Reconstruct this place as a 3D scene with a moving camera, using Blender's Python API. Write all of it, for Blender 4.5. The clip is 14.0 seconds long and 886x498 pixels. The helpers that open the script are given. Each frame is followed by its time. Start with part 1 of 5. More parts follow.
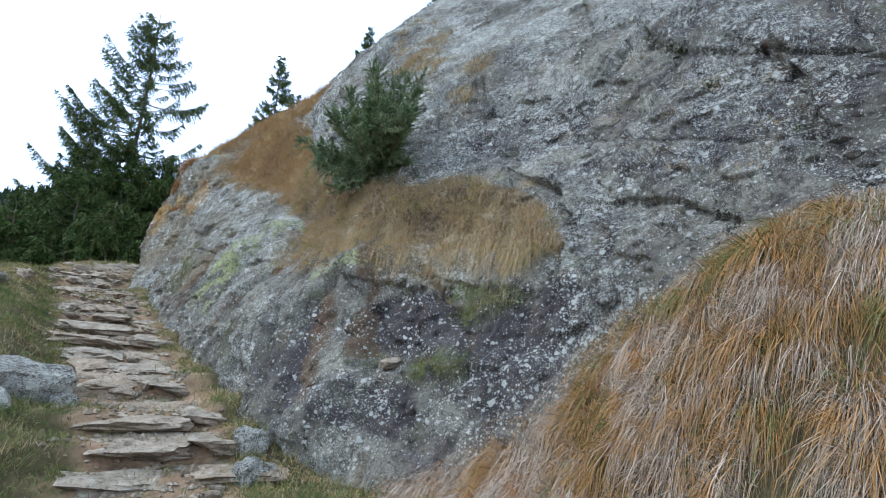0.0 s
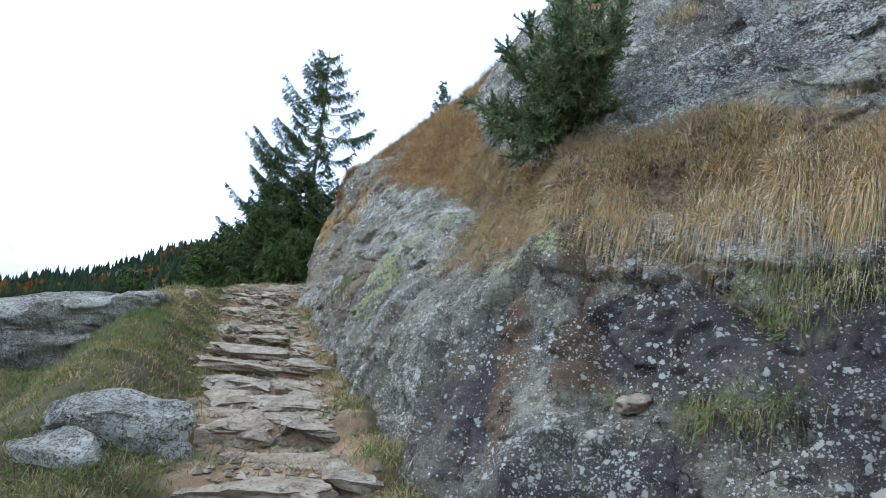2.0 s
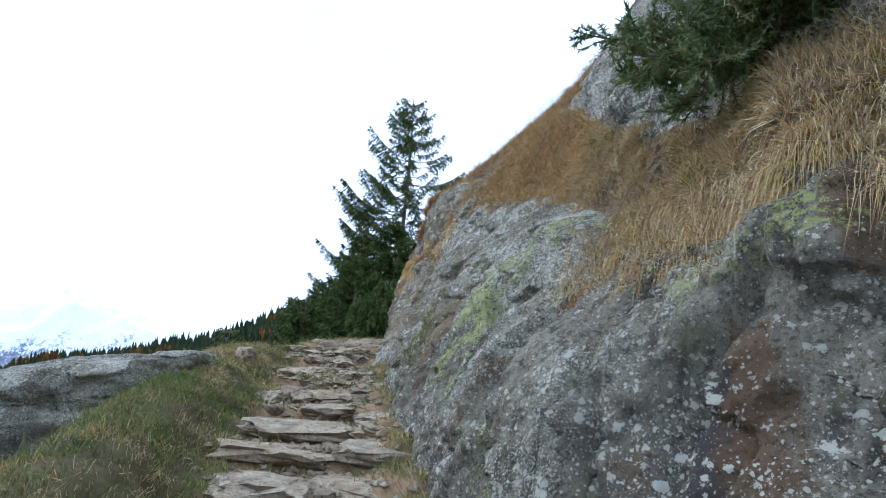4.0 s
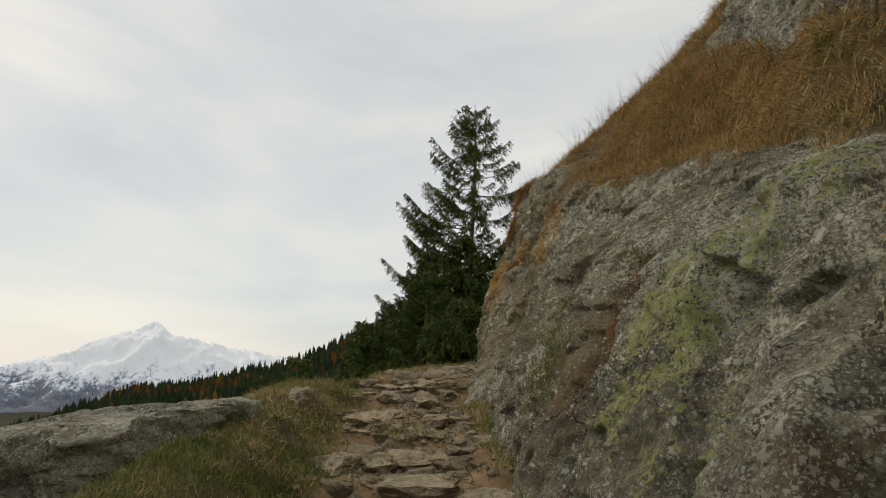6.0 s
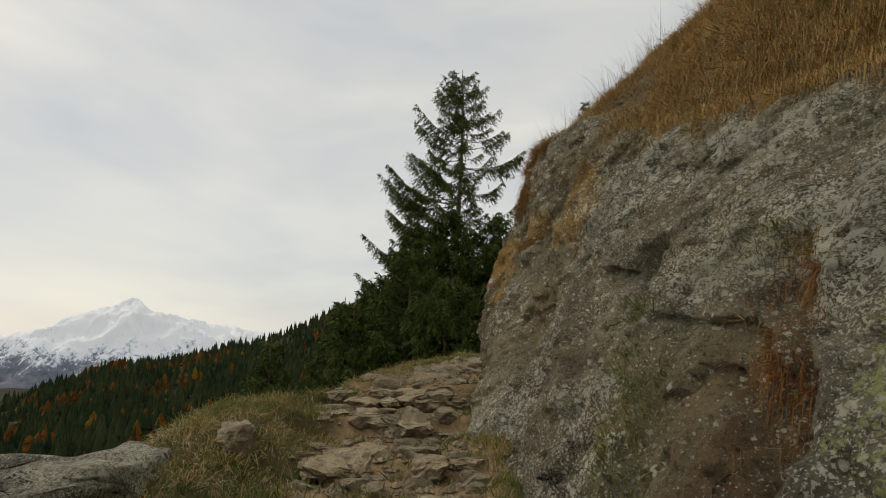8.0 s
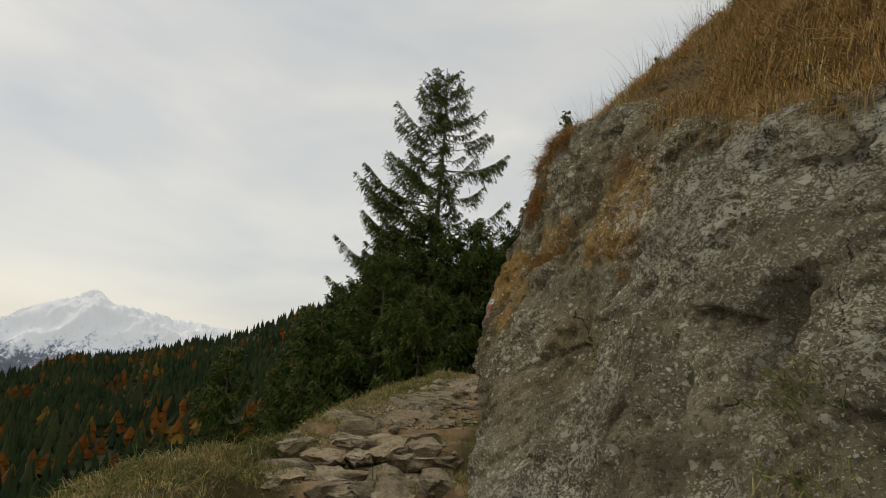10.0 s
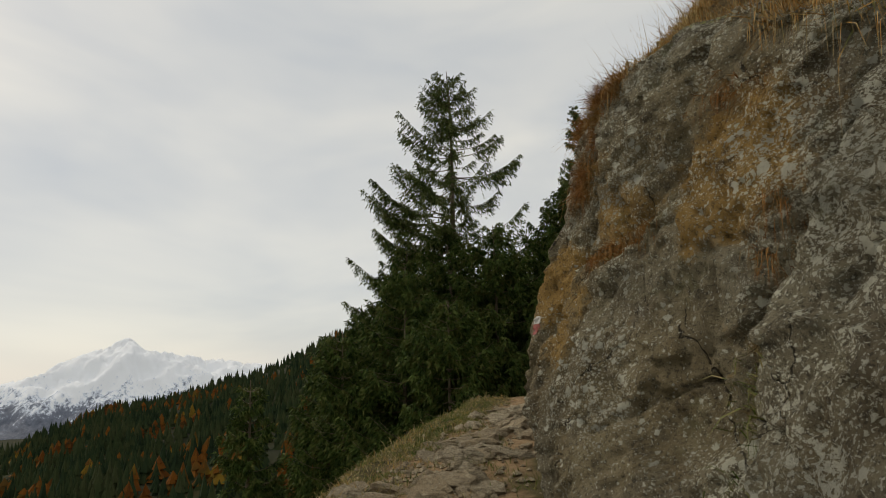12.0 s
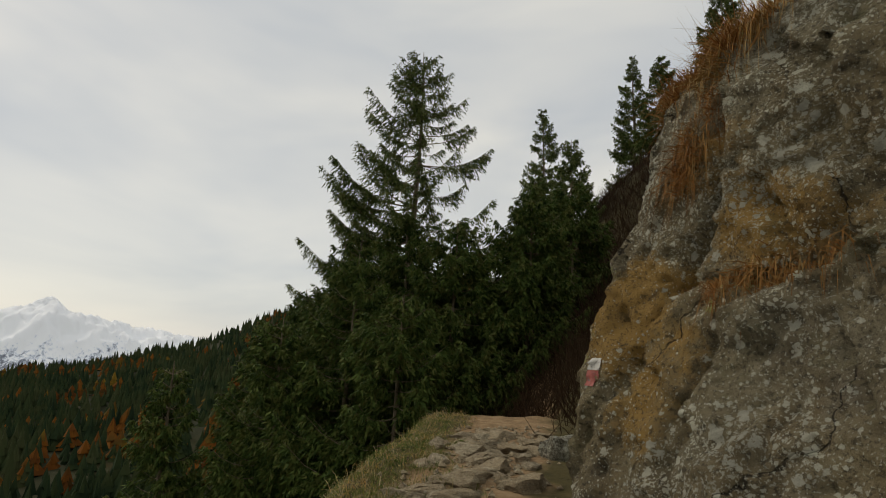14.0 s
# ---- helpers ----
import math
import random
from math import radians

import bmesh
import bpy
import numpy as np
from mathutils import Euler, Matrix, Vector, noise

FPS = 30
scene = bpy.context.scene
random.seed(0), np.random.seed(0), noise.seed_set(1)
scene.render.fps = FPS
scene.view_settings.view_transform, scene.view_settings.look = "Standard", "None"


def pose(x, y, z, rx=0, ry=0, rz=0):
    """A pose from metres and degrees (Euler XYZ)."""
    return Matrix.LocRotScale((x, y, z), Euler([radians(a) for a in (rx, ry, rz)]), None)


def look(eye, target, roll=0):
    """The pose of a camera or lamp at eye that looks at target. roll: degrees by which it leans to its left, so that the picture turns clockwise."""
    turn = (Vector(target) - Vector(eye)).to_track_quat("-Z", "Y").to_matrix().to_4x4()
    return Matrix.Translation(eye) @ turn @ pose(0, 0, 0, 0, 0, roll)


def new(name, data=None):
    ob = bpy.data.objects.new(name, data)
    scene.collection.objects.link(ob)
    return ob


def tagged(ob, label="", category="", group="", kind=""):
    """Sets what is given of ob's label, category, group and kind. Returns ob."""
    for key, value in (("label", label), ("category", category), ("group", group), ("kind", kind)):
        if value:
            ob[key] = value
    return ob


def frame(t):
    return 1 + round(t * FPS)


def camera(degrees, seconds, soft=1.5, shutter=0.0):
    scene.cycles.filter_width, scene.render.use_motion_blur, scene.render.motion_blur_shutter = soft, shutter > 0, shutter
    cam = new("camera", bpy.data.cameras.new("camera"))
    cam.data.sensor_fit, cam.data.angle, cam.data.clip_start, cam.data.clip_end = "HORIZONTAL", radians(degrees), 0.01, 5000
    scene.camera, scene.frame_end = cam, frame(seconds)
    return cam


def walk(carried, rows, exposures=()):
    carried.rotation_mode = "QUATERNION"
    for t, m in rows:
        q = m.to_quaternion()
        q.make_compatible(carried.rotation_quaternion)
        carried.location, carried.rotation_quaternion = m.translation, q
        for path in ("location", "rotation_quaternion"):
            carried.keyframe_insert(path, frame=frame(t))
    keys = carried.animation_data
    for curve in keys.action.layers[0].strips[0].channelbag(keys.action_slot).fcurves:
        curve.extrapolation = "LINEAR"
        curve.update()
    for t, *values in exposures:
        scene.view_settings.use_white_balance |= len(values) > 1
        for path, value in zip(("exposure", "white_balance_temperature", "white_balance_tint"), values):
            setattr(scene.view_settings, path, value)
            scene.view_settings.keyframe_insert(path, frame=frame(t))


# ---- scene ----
cam = camera(75.4, 14.0, soft=1.0)
METRES, EYE, TILT, LEAN, TURN = 11.5, 1.5, 6.0, -7.5, 0.0
ROWS = [
    (0.0, 0.0, 0.0, 0.0, 0.0, 0.0, -0.0),
    (0.5, -0.0071, 0.0382, -0.0043, 2.92, -0.64, 2.04),
    (1.0, -0.018, 0.0829, -0.0088, 7.18, -0.87, 2.33),
    (1.5, -0.0272, 0.124, -0.0165, 12.9, 0.68, 2.59),
    (2.0, -0.0444, 0.1655, -0.0233, 16.82, 2.38, 3.17),
    (2.5, -0.0611, 0.2017, -0.024, 15.67, 2.77, 3.87),
    (3.0, -0.0738, 0.2437, -0.0302, 18.71, 4.18, 4.47),
    (3.5, -0.0871, 0.2847, -0.0354, 22.42, 5.36, 4.76),
    (4.0, -0.1069, 0.3269, -0.0327, 26.66, 8.33, 5.65),
    (6.5, -0.2385, 0.4786, -0.0146, 33.54, 11.03, 7.86),
    (7.0, -0.2619, 0.5081, -0.0059, 31.07, 9.87, 7.87),
    (7.5, -0.2809, 0.5405, -0.0011, 30.96, 8.97, 7.07),
    (8.0, -0.2954, 0.5662, 0.0053, 31.65, 8.43, 7.86),
    (10.5, -0.3693, 0.6768, 0.0288, 28.24, 8.45, 5.74),
    (11.0, -0.376, 0.7072, 0.0276, 30.39, 8.44, 6.97),
    (11.5, -0.3906, 0.7269, 0.03, 32.49, 9.24, 9.74),
    (12.0, -0.4128, 0.7482, 0.0417, 31.51, 10.22, 11.88),
    (12.5, -0.4291, 0.7703, 0.0458, 28.16, 10.51, 7.74),
    (13.0, -0.4469, 0.7962, 0.0533, 28.21, 10.38, 7.0),
    (13.5, -0.4702, 0.8161, 0.0557, 27.99, 9.5, 6.89),
    (14.0, -0.4903, 0.833, 0.0656, 25.48, 8.48, 6.68),
]
EXPOSURES = [(0.0, 1.24, 4950, 12), (3.5, 1.22, 4950, 12), (4.2, 1.10, 5050, 12), (6.2, 0.05, 7250, 8), (8.2, 0.0, 7300, 8), (14.0, -0.05, 7300, 8)]
walk(cam, [(t, pose(0, 0, EYE, TILT, LEAN, TURN) @ pose(METRES * x, METRES * y, METRES * z, 90 + pitch, roll, yaw)) for t, x, y, z, yaw, pitch, roll in ROWS], EXPOSURES)

# ---- world and sun: a high overcast ----
world = bpy.data.worlds.new("overcast")
scene.world = world
world.use_nodes = True
wn, wl = world.node_tree.nodes, world.node_tree.links
wn.clear()
w_out = wn.new("ShaderNodeOutputWorld")
w_sky = wn.new("ShaderNodeTexSky")
w_sky.sky_type, w_sky.sun_disc = "NISHITA", False
w_sky.sun_elevation, w_sky.sun_rotation = radians(38), radians(279)
w_clear = wn.new("ShaderNodeBackground")
w_clear.inputs["Strength"].default_value = 0.09
wl.new(w_sky.outputs[0], w_clear.inputs["Color"])
w_tc = wn.new("ShaderNodeTexCoord")
w_map = wn.new("ShaderNodeMapping")
w_map.inputs["Scale"].default_value = (1.0, 1.0, 3.2)
wl.new(w_tc.outputs["Generated"], w_map.inputs["Vector"])
w_noise = wn.new("ShaderNodeTexNoise")
w_noise.inputs["Scale"].default_value = 1.6
w_noise.inputs["Detail"].default_value = 4.0
w_noise.inputs["Distortion"].default_value = 0.4
wl.new(w_map.outputs[0], w_noise.inputs["Vector"])
w_ramp = wn.new("ShaderNodeValToRGB")
w_ramp.color_ramp.elements[0].position, w_ramp.color_ramp.elements[0].color = 0.30, (0.48, 0.54, 0.64, 1)
w_ramp.color_ramp.elements[1].position, w_ramp.color_ramp.elements[1].color = 0.72, (0.80, 0.81, 0.81, 1)
wl.new(w_noise.outputs["Fac"], w_ramp.inputs["Fac"])
w_cloud = wn.new("ShaderNodeBackground")
w_cloud.inputs["Strength"].default_value = 1.03
wl.new(w_ramp.outputs[0], w_cloud.inputs["Color"])
w_mix = wn.new("ShaderNodeMixShader")
w_mix.inputs[0].default_value = 0.86
wl.new(w_clear.outputs[0], w_mix.inputs[1])
wl.new(w_cloud.outputs[0], w_mix.inputs[2])
wl.new(w_mix.outputs[0], w_out.inputs["Surface"])

sun = new("sun", bpy.data.lights.new("sun", "SUN"))
sun.data.energy, sun.data.angle, sun.data.color = 0.95, radians(14), (1.0, 0.95, 0.88)
sun.matrix_world = look((-34, 5, 27), (0, 0, 0))


# ---- materials ----
class Mat:
    """A principled material with short calls for its nodes."""

    def __init__(self, name, rough=0.85, spec=0.3):
        self.m = bpy.data.materials.new(name)
        self.m.use_nodes = True
        self.n, self.l = self.m.node_tree.nodes, self.m.node_tree.links
        self.b = self.n["Principled BSDF"]
        self.b.inputs["Roughness"].default_value = rough
        self.b.inputs["Specular IOR Level"].default_value = spec
        self.tc = self.n.new("ShaderNodeTexCoord")
        self.pos = self.tc.outputs["Object"]

    def put(self, sock, v):
        if isinstance(v, bpy.types.NodeSocket):
            self.l.new(v, sock)
        elif isinstance(v, (tuple, list)) and len(v) == 3 and sock.type == "RGBA":
            sock.default_value = (*v, 1)
        else:
            sock.default_value = v

    def mapped(self, scale=(1, 1, 1), rot=(0, 0, 0), loc=(0, 0, 0)):
        k = self.n.new("ShaderNodeMapping")
        k.inputs["Scale"].default_value, k.inputs["Rotation"].default_value, k.inputs["Location"].default_value = scale, [radians(a) for a in rot], loc
        self.l.new(self.pos, k.inputs["Vector"])
        return k.outputs[0]

    def noise(self, scale, detail=6, rough=0.55, vec=None, distort=0.0):
        k = self.n.new("ShaderNodeTexNoise")
        k.inputs["Scale"].default_value, k.inputs["Detail"].default_value, k.inputs["Roughness"].default_value, k.inputs["Distortion"].default_value = scale, detail, rough, distort
        self.l.new(vec or self.pos, k.inputs["Vector"])
        return k.outputs["Fac"]

    def voronoi(self, scale, feature="F1", vec=None, out="Distance", rnd=1.0):
        k = self.n.new("ShaderNodeTexVoronoi")
        k.feature = feature
        k.inputs["Scale"].default_value, k.inputs["Randomness"].default_value = scale, rnd
        self.l.new(vec or self.pos, k.inputs["Vector"])
        return k.outputs[out]

    def ramp(self, fac, *stops):
        k = self.n.new("ShaderNodeValToRGB")
        e = k.color_ramp.elements
        while len(e) < len(stops):
            e.new(0.5)
        for el, (p, c) in zip(e, stops):
            el.position, el.color = p, ((c, c, c, 1) if isinstance(c, (int, float)) else (*c, 1))
        self.l.new(fac, k.inputs["Fac"])
        return k.outputs["Color"]

    def mix(self, fac, a, b, mode="MIX"):
        k = self.n.new("ShaderNodeMix")
        k.data_type, k.blend_type = "RGBA", mode
        self.put(k.inputs[0], fac), self.put(k.inputs[6], a), self.put(k.inputs[7], b)
        return k.outputs[2]

    def math(self, op, a, b=0.0, c=0.0, clamp=False):
        k = self.n.new("ShaderNodeMath")
        k.operation, k.use_clamp = op, clamp
        self.put(k.inputs[0], a), self.put(k.inputs[1], b), self.put(k.inputs[2], c)
        return k.outputs[0]

    def dot(self, vec, way):
        k = self.n.new("ShaderNodeVectorMath")
        k.operation = "DOT_PRODUCT"
        self.l.new(vec, k.inputs[0])
        k.inputs[1].default_value = way
        return k.outputs["Value"]

    def bump(self, height, strength=0.5, dist=0.02, normal=None):
        k = self.n.new("ShaderNodeBump")
        k.inputs["Strength"].default_value, k.inputs["Distance"].default_value = strength, dist
        self.l.new(height, k.inputs["Height"])
        if normal is not None:
            self.l.new(normal, k.inputs["Normal"])
        return k.outputs[0]

    def finish(self, color, normal=None, rough=None):
        self.put(self.b.inputs["Base Color"], color)
        if normal is not None:
            self.l.new(normal, self.b.inputs["Normal"])
        if rough is not None:
            self.put(self.b.inputs["Roughness"], rough)
        return self.m


# plan axes: u runs along the foot of the crag, v into it
ORIGIN, ALONG, INTO = Vector((-0.639, 4.472, 0)), Vector((-0.591, 0.807, 0)), Vector((0.807, 0.591, 0))


def place(u, v, z):
    return ORIGIN + ALONG * u + INTO * v + Vector((0, 0, z))


def crag_stone(name, lichen=1.0, crust=0.0):
    """Weathered gneiss; the masks named here are laid on the crag's mesh, and are nought elsewhere."""
    k = Mat(name, 0.92, 0.12)

    def over(fac, level, sharp=14.0):
        return k.math("MULTIPLY", k.math("SUBTRACT", fac, level), sharp, clamp=True)

    def mask(which):
        a = k.n.new("ShaderNodeAttribute")
        a.attribute_name = which
        return a.outputs["Fac"]

    def both(a, b):
        return k.math("MULTIPLY", a, b)

    dark, ochre, tan, rust, yellow, bare, earth = (mask(w) for w in ("dark", "ochre", "tan", "rust", "yellow", "bare", "earth"))
    warp = k.mapped(scale=(1.0, 1.0, 0.6), rot=(15, -30, 36))
    big = k.noise(0.75, 6, 0.62)
    c = k.ramp(big, (0.36, (0.168, 0.149, 0.107)), (0.47, (0.266, 0.238, 0.167)), (0.55, (0.355, 0.317, 0.221)), (0.66, (0.474, 0.423, 0.290)))
    c = k.mix(both(over(k.noise(11, 9, 0.7), 0.50, 6.0), 0.40), c, (0.350, 0.308, 0.220))
    c = k.mix(both(over(k.noise(1.7, 6, 0.65, vec=k.mapped(loc=(8, 2, 6))), 0.52, 8.0), 0.5), c, (0.150, 0.124, 0.120))
    c = k.mix(both(over(k.noise(7, 9, 0.75, vec=warp), 0.53, 9.0), 0.60), c, (0.062, 0.054, 0.046))
    # dark mask: darker rock, with shade near the low slab and crease painted in
    c = k.mix(both(over(k.math("ADD", k.noise(3.6, 9, 0.74), both(dark, 0.62)), 0.72, 6.0), 0.84), c, (0.076, 0.063, 0.061))
    c = k.mix(both(over(k.noise(19, 9, 0.80, vec=k.mapped(loc=(1, 7, 5))), 0.515, 16.0), 0.50), c, (0.085, 0.073, 0.060))
    # water streaks down the face
    streak = k.noise(2.6, 8, 0.66, vec=k.mapped(scale=(2.6, 2.6, 0.28)), distort=0.6)
    c = k.mix(both(over(streak, 0.53, 10.0), 0.66), c, (0.050, 0.043, 0.038))
    brown = k.noise(2.4, 8, 0.68, vec=k.mapped(scale=(2.2, 2.2, 0.38), loc=(7, 3, 1)))
    c = k.mix(both(over(brown, 0.56, 10.0), 0.55), c, (0.190, 0.124, 0.064))
    c = k.mix(both(over(k.math("ADD", k.noise(3.1, 8, 0.7, vec=k.mapped(scale=(2.4, 2.4, 0.5), loc=(4, 1, 9))), both(rust, 0.42)), 0.66, 7.0), 0.72), c, (0.185, 0.110, 0.052))
    # ochre panels, broken by grey and by dark crumbs
    grey = over(k.noise(3.6, 8, 0.7, vec=k.mapped(loc=(2, 6, 1))), 0.50, 6.0)
    c = k.mix(both(tan, k.math("SUBTRACT", 0.85, both(grey, 0.40))), c, (0.330, 0.252, 0.128))
    c = k.mix(both(over(k.math("ADD", k.noise(4.4, 9, 0.74, vec=k.mapped(loc=(5, 3, 8))), both(ochre, 0.62)), 0.72, 6.0), 0.88), c, (0.440, 0.262, 0.078))
    c = k.mix(both(over(k.noise(6.0, 8, 0.74, vec=k.mapped(loc=(4, 4, 1))), 0.545, 10.0), both(k.math("MAXIMUM", ochre, tan), 0.75)), c, (0.066, 0.052, 0.037))
    pits = over(k.noise(52, 6, 0.78, vec=k.mapped(loc=(9, 2, 7))), 0.53, 18.0)
    c = k.mix(both(pits, 0.65), c, (0.050, 0.043, 0.034))
    # hairline cracks between blocks
    bent = k.n.new("ShaderNodeVectorMath")
    bent.operation = "MULTIPLY_ADD"
    wob = k.n.new("ShaderNodeTexNoise")
    wob.inputs["Scale"].default_value, wob.inputs["Detail"].default_value = 2.5, 5
    k.l.new(k.pos, wob.inputs["Vector"])
    k.l.new(wob.outputs["Color"], bent.inputs[0])
    bent.inputs[1].default_value = (0.5, 0.5, 0.5)
    k.l.new(warp, bent.inputs[2])
    gap = k.voronoi(1.25, "DISTANCE_TO_EDGE", bent.outputs[0])
    crack = both(k.math("MULTIPLY", k.math("SUBTRACT", 0.006, gap), 240.0, clamp=True), over(k.noise(1.3, 4, 0.6, vec=k.mapped(loc=(2, 8, 3))), 0.48, 12.0))
    c = k.mix(both(crack, 0.85), c, (0.030, 0.024, 0.019))
    # pale crust lichens: flecks, crumbs and rosettes, thick in places and thin on bare rock
    cover = k.noise(1.1, 6, 0.68, vec=k.mapped(loc=(3, 9, 4)))
    lift = k.math("MINIMUM", both(k.math("SUBTRACT", cover, 0.48 - crust), 0.5), 0.045 + crust * 0.5)
    open_lift = k.math("SUBTRACT", lift, both(bare, 0.030))
    lift = k.math("SUBTRACT", lift, k.math("ADD", both(bare, 0.095), both(dark, 0.050)))
    specks = over(k.math("ADD", k.noise(95, 3, 0.6), lift), 0.575, 60.0)
    crumbs = over(k.math("ADD", k.noise(38, 6, 0.74, vec=k.mapped(loc=(5, 1, 2))), lift), 0.575, 46.0)

    def rosettes(scale, share, ragged):
        cells = k.n.new("ShaderNodeTexVoronoi")
        cells.inputs["Scale"].default_value = scale
        k.l.new(k.pos, cells.inputs["Vector"])
        tone = k.n.new("ShaderNodeSeparateColor")
        k.l.new(cells.outputs["Color"], tone.inputs[0])
        edge = k.math("ADD", cells.outputs["Distance"], both(k.math("SUBTRACT", k.noise(scale * 2.6, 4, 0.75), 0.5), ragged))
        return k.math("MULTIPLY", k.math("SUBTRACT", both(k.math("SUBTRACT", k.math("ADD", tone.outputs["Red"], both(open_lift, 2.2)), share), 1.3), edge), 26.0, clamp=True)

    ros = k.math("MAXIMUM", k.math("MAXIMUM", rosettes(13.0, 0.70, 1.2), rosettes(27.0, 0.62, 1.2)), rosettes(55.0, 0.60, 1.0))
    pale = k.math("MAXIMUM", k.math("MAXIMUM", specks, crumbs), ros)
    hue = k.ramp(k.noise(3, 4), (0.40, (0.540, 0.518, 0.415)), (0.60, (0.780, 0.748, 0.590)))
    c = k.mix(both(pale, 0.88 * lichen), c, hue)
    mould = both(over(k.noise(3.2, 8, 0.74, vec=k.mapped(loc=(1, 5, 8))), 0.56, 9.0), 0.50)
    c = k.mix(mould, c, (0.181, 0.176, 0.082))
    # lime-yellow map lichen, granular and gathered in drifts
    drift = k.math("ADD", k.noise(3.4, 6, 0.7, vec=k.mapped(loc=(6, 2, 3))), both(k.math("SUBTRACT", yellow, 0.65), 0.34))
    grain = over(k.math("ADD", k.noise(34, 6, 0.80), both(k.math("SUBTRACT", drift, 0.52), 0.55)), 0.535, 30.0)
    c = k.mix(both(both(grain, over(drift, 0.455, 8.0)), 0.84), c, (0.460, 0.475, 0.165))
    litter = over(k.math("ADD", k.noise(5, 8, 0.7, vec=k.mapped(loc=(3, 3, 3))), both(k.math("SUBTRACT", earth, 0.5), 0.5)), 0.50, 9.0)
    c = k.mix(both(litter, earth), c, k.ramp(k.noise(24, 6, 0.75), (0.40, (0.150, 0.104, 0.056)), (0.62, (0.340, 0.250, 0.130))))
    h = k.math("ADD", k.noise(9, 12, 0.72, vec=warp), both(k.noise(42, 8, 0.78), 0.62))
    h = k.math("SUBTRACT", k.math("ADD", h, both(pale, 0.10)), both(crack, 0.5))
    return k.finish(c, k.bump(h, 1.0, 0.06))


STONE = crag_stone("crag_stone")
BOULDER = crag_stone("lichen_boulder", 0.9, 0.02)


def path_stone():
    k = Mat("path_stone", 0.85, 0.3)
    info = k.n.new("ShaderNodeObjectInfo")
    vec = k.mapped(scale=(1, 1, 3.0), rot=(8, 5, 20))
    c = k.ramp(k.noise(4, 8, 0.65, vec=vec), (0.34, (0.210, 0.166, 0.106)), (0.5, (0.410, 0.330, 0.210)), (0.66, (0.600, 0.500, 0.340)))
    c = k.mix(k.ramp(info.outputs["Random"], (0.0, 0.0), (1.0, 0.55)), c, (0.420, 0.295, 0.155))
    c = k.mix(k.ramp(k.noise(26, 7, 0.76), (0.52, 0.0), (0.60, 0.75)), c, (0.115, 0.095, 0.066))
    c = k.mix(k.ramp(k.noise(11, 7, 0.76, vec=k.mapped(loc=(2, 2, 2))), (0.55, 0.0), (0.62, 0.65)), c, (0.560, 0.505, 0.365))
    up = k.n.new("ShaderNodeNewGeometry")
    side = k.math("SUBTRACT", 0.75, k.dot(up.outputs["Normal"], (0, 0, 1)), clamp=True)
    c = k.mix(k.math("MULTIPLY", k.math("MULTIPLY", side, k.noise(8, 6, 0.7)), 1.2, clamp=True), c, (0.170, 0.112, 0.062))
    h = k.math("ADD", k.noise(12, 9, 0.7, vec=vec), k.math("MULTIPLY", k.noise(60, 5, 0.7), 0.4))
    return k.finish(c, k.bump(h, 1.0, 0.045))


PATH_STONE = path_stone()


def soil():
    k = Mat("trodden_soil", 0.95, 0.15)
    u = k.math("SUBTRACT", k.dot(k.pos, tuple(ALONG)), ALONG.dot(ORIGIN))
    v = k.math("SUBTRACT", k.dot(k.pos, tuple(INTO)), INTO.dot(ORIGIN))
    earth = k.ramp(k.noise(6, 9, 0.7), (0.3, (0.135, 0.087, 0.046)), (0.5, (0.300, 0.190, 0.100)), (0.72, (0.440, 0.310, 0.180)))
    litter = k.ramp(k.noise(30, 6, 0.75), (0.52, 0.0), (0.64, 0.6))
    earth = k.mix(litter, earth, (0.321, 0.250, 0.133))
    turf = k.ramp(k.noise(5, 8, 0.7), (0.3, (0.054, 0.045, 0.019)), (0.55, (0.102, 0.082, 0.033)), (0.75, (0.182, 0.135, 0.058)))
    mid = k.math("ADD", -1.05, k.math("MULTIPLY", k.math("MAXIMUM", k.math("SUBTRACT", u, 9.6), 0.0), 0.40))
    away = k.math("ADD", k.math("ABSOLUTE", k.math("SUBTRACT", v, mid)), k.math("MULTIPLY", k.math("SUBTRACT", k.noise(2.2, 5), 0.5), 0.9))
    c = k.mix(k.ramp(away, (0.50, 0.0), (0.72, 1.0)), earth, turf)
    far = k.n.new("ShaderNodeVectorMath")
    far.operation = "LENGTH"
    k.l.new(k.pos, far.inputs[0])
    wood = k.ramp(k.noise(0.02, 6, 0.6), (0.35, (0.017, 0.022, 0.009)), (0.6, (0.037, 0.035, 0.012)), (0.75, (0.096, 0.045, 0.012)))
    c = k.mix(k.ramp(k.math("MULTIPLY", far.outputs["Value"], 0.01), (0.3, 0.0), (0.7, 1.0)), c, wood)
    return k.finish(c, k.bump(k.noise(16, 9, 0.75), 0.8, 0.04))


SOIL = soil()


def grass(name, *colours, rough=0.7, drift=3.4):
    """Blades: each takes its own tint, and clumps drift between the colours."""
    k = Mat(name, rough, 0.05)
    geo = k.n.new("ShaderNodeNewGeometry")
    f = k.math("ADD", k.math("MULTIPLY", geo.outputs["Random Per Island"], 0.40), k.math("MULTIPLY", k.noise(drift, 4, 0.6), 2.5))
    f = k.math("SUBTRACT", f, 0.95)
    n = len(colours)
    c = k.ramp(f, *[((i + 0.3) / n, col) for i, col in enumerate(colours)])
    k.b.inputs["Subsurface Weight"].default_value = 0.0
    return k.finish(c)


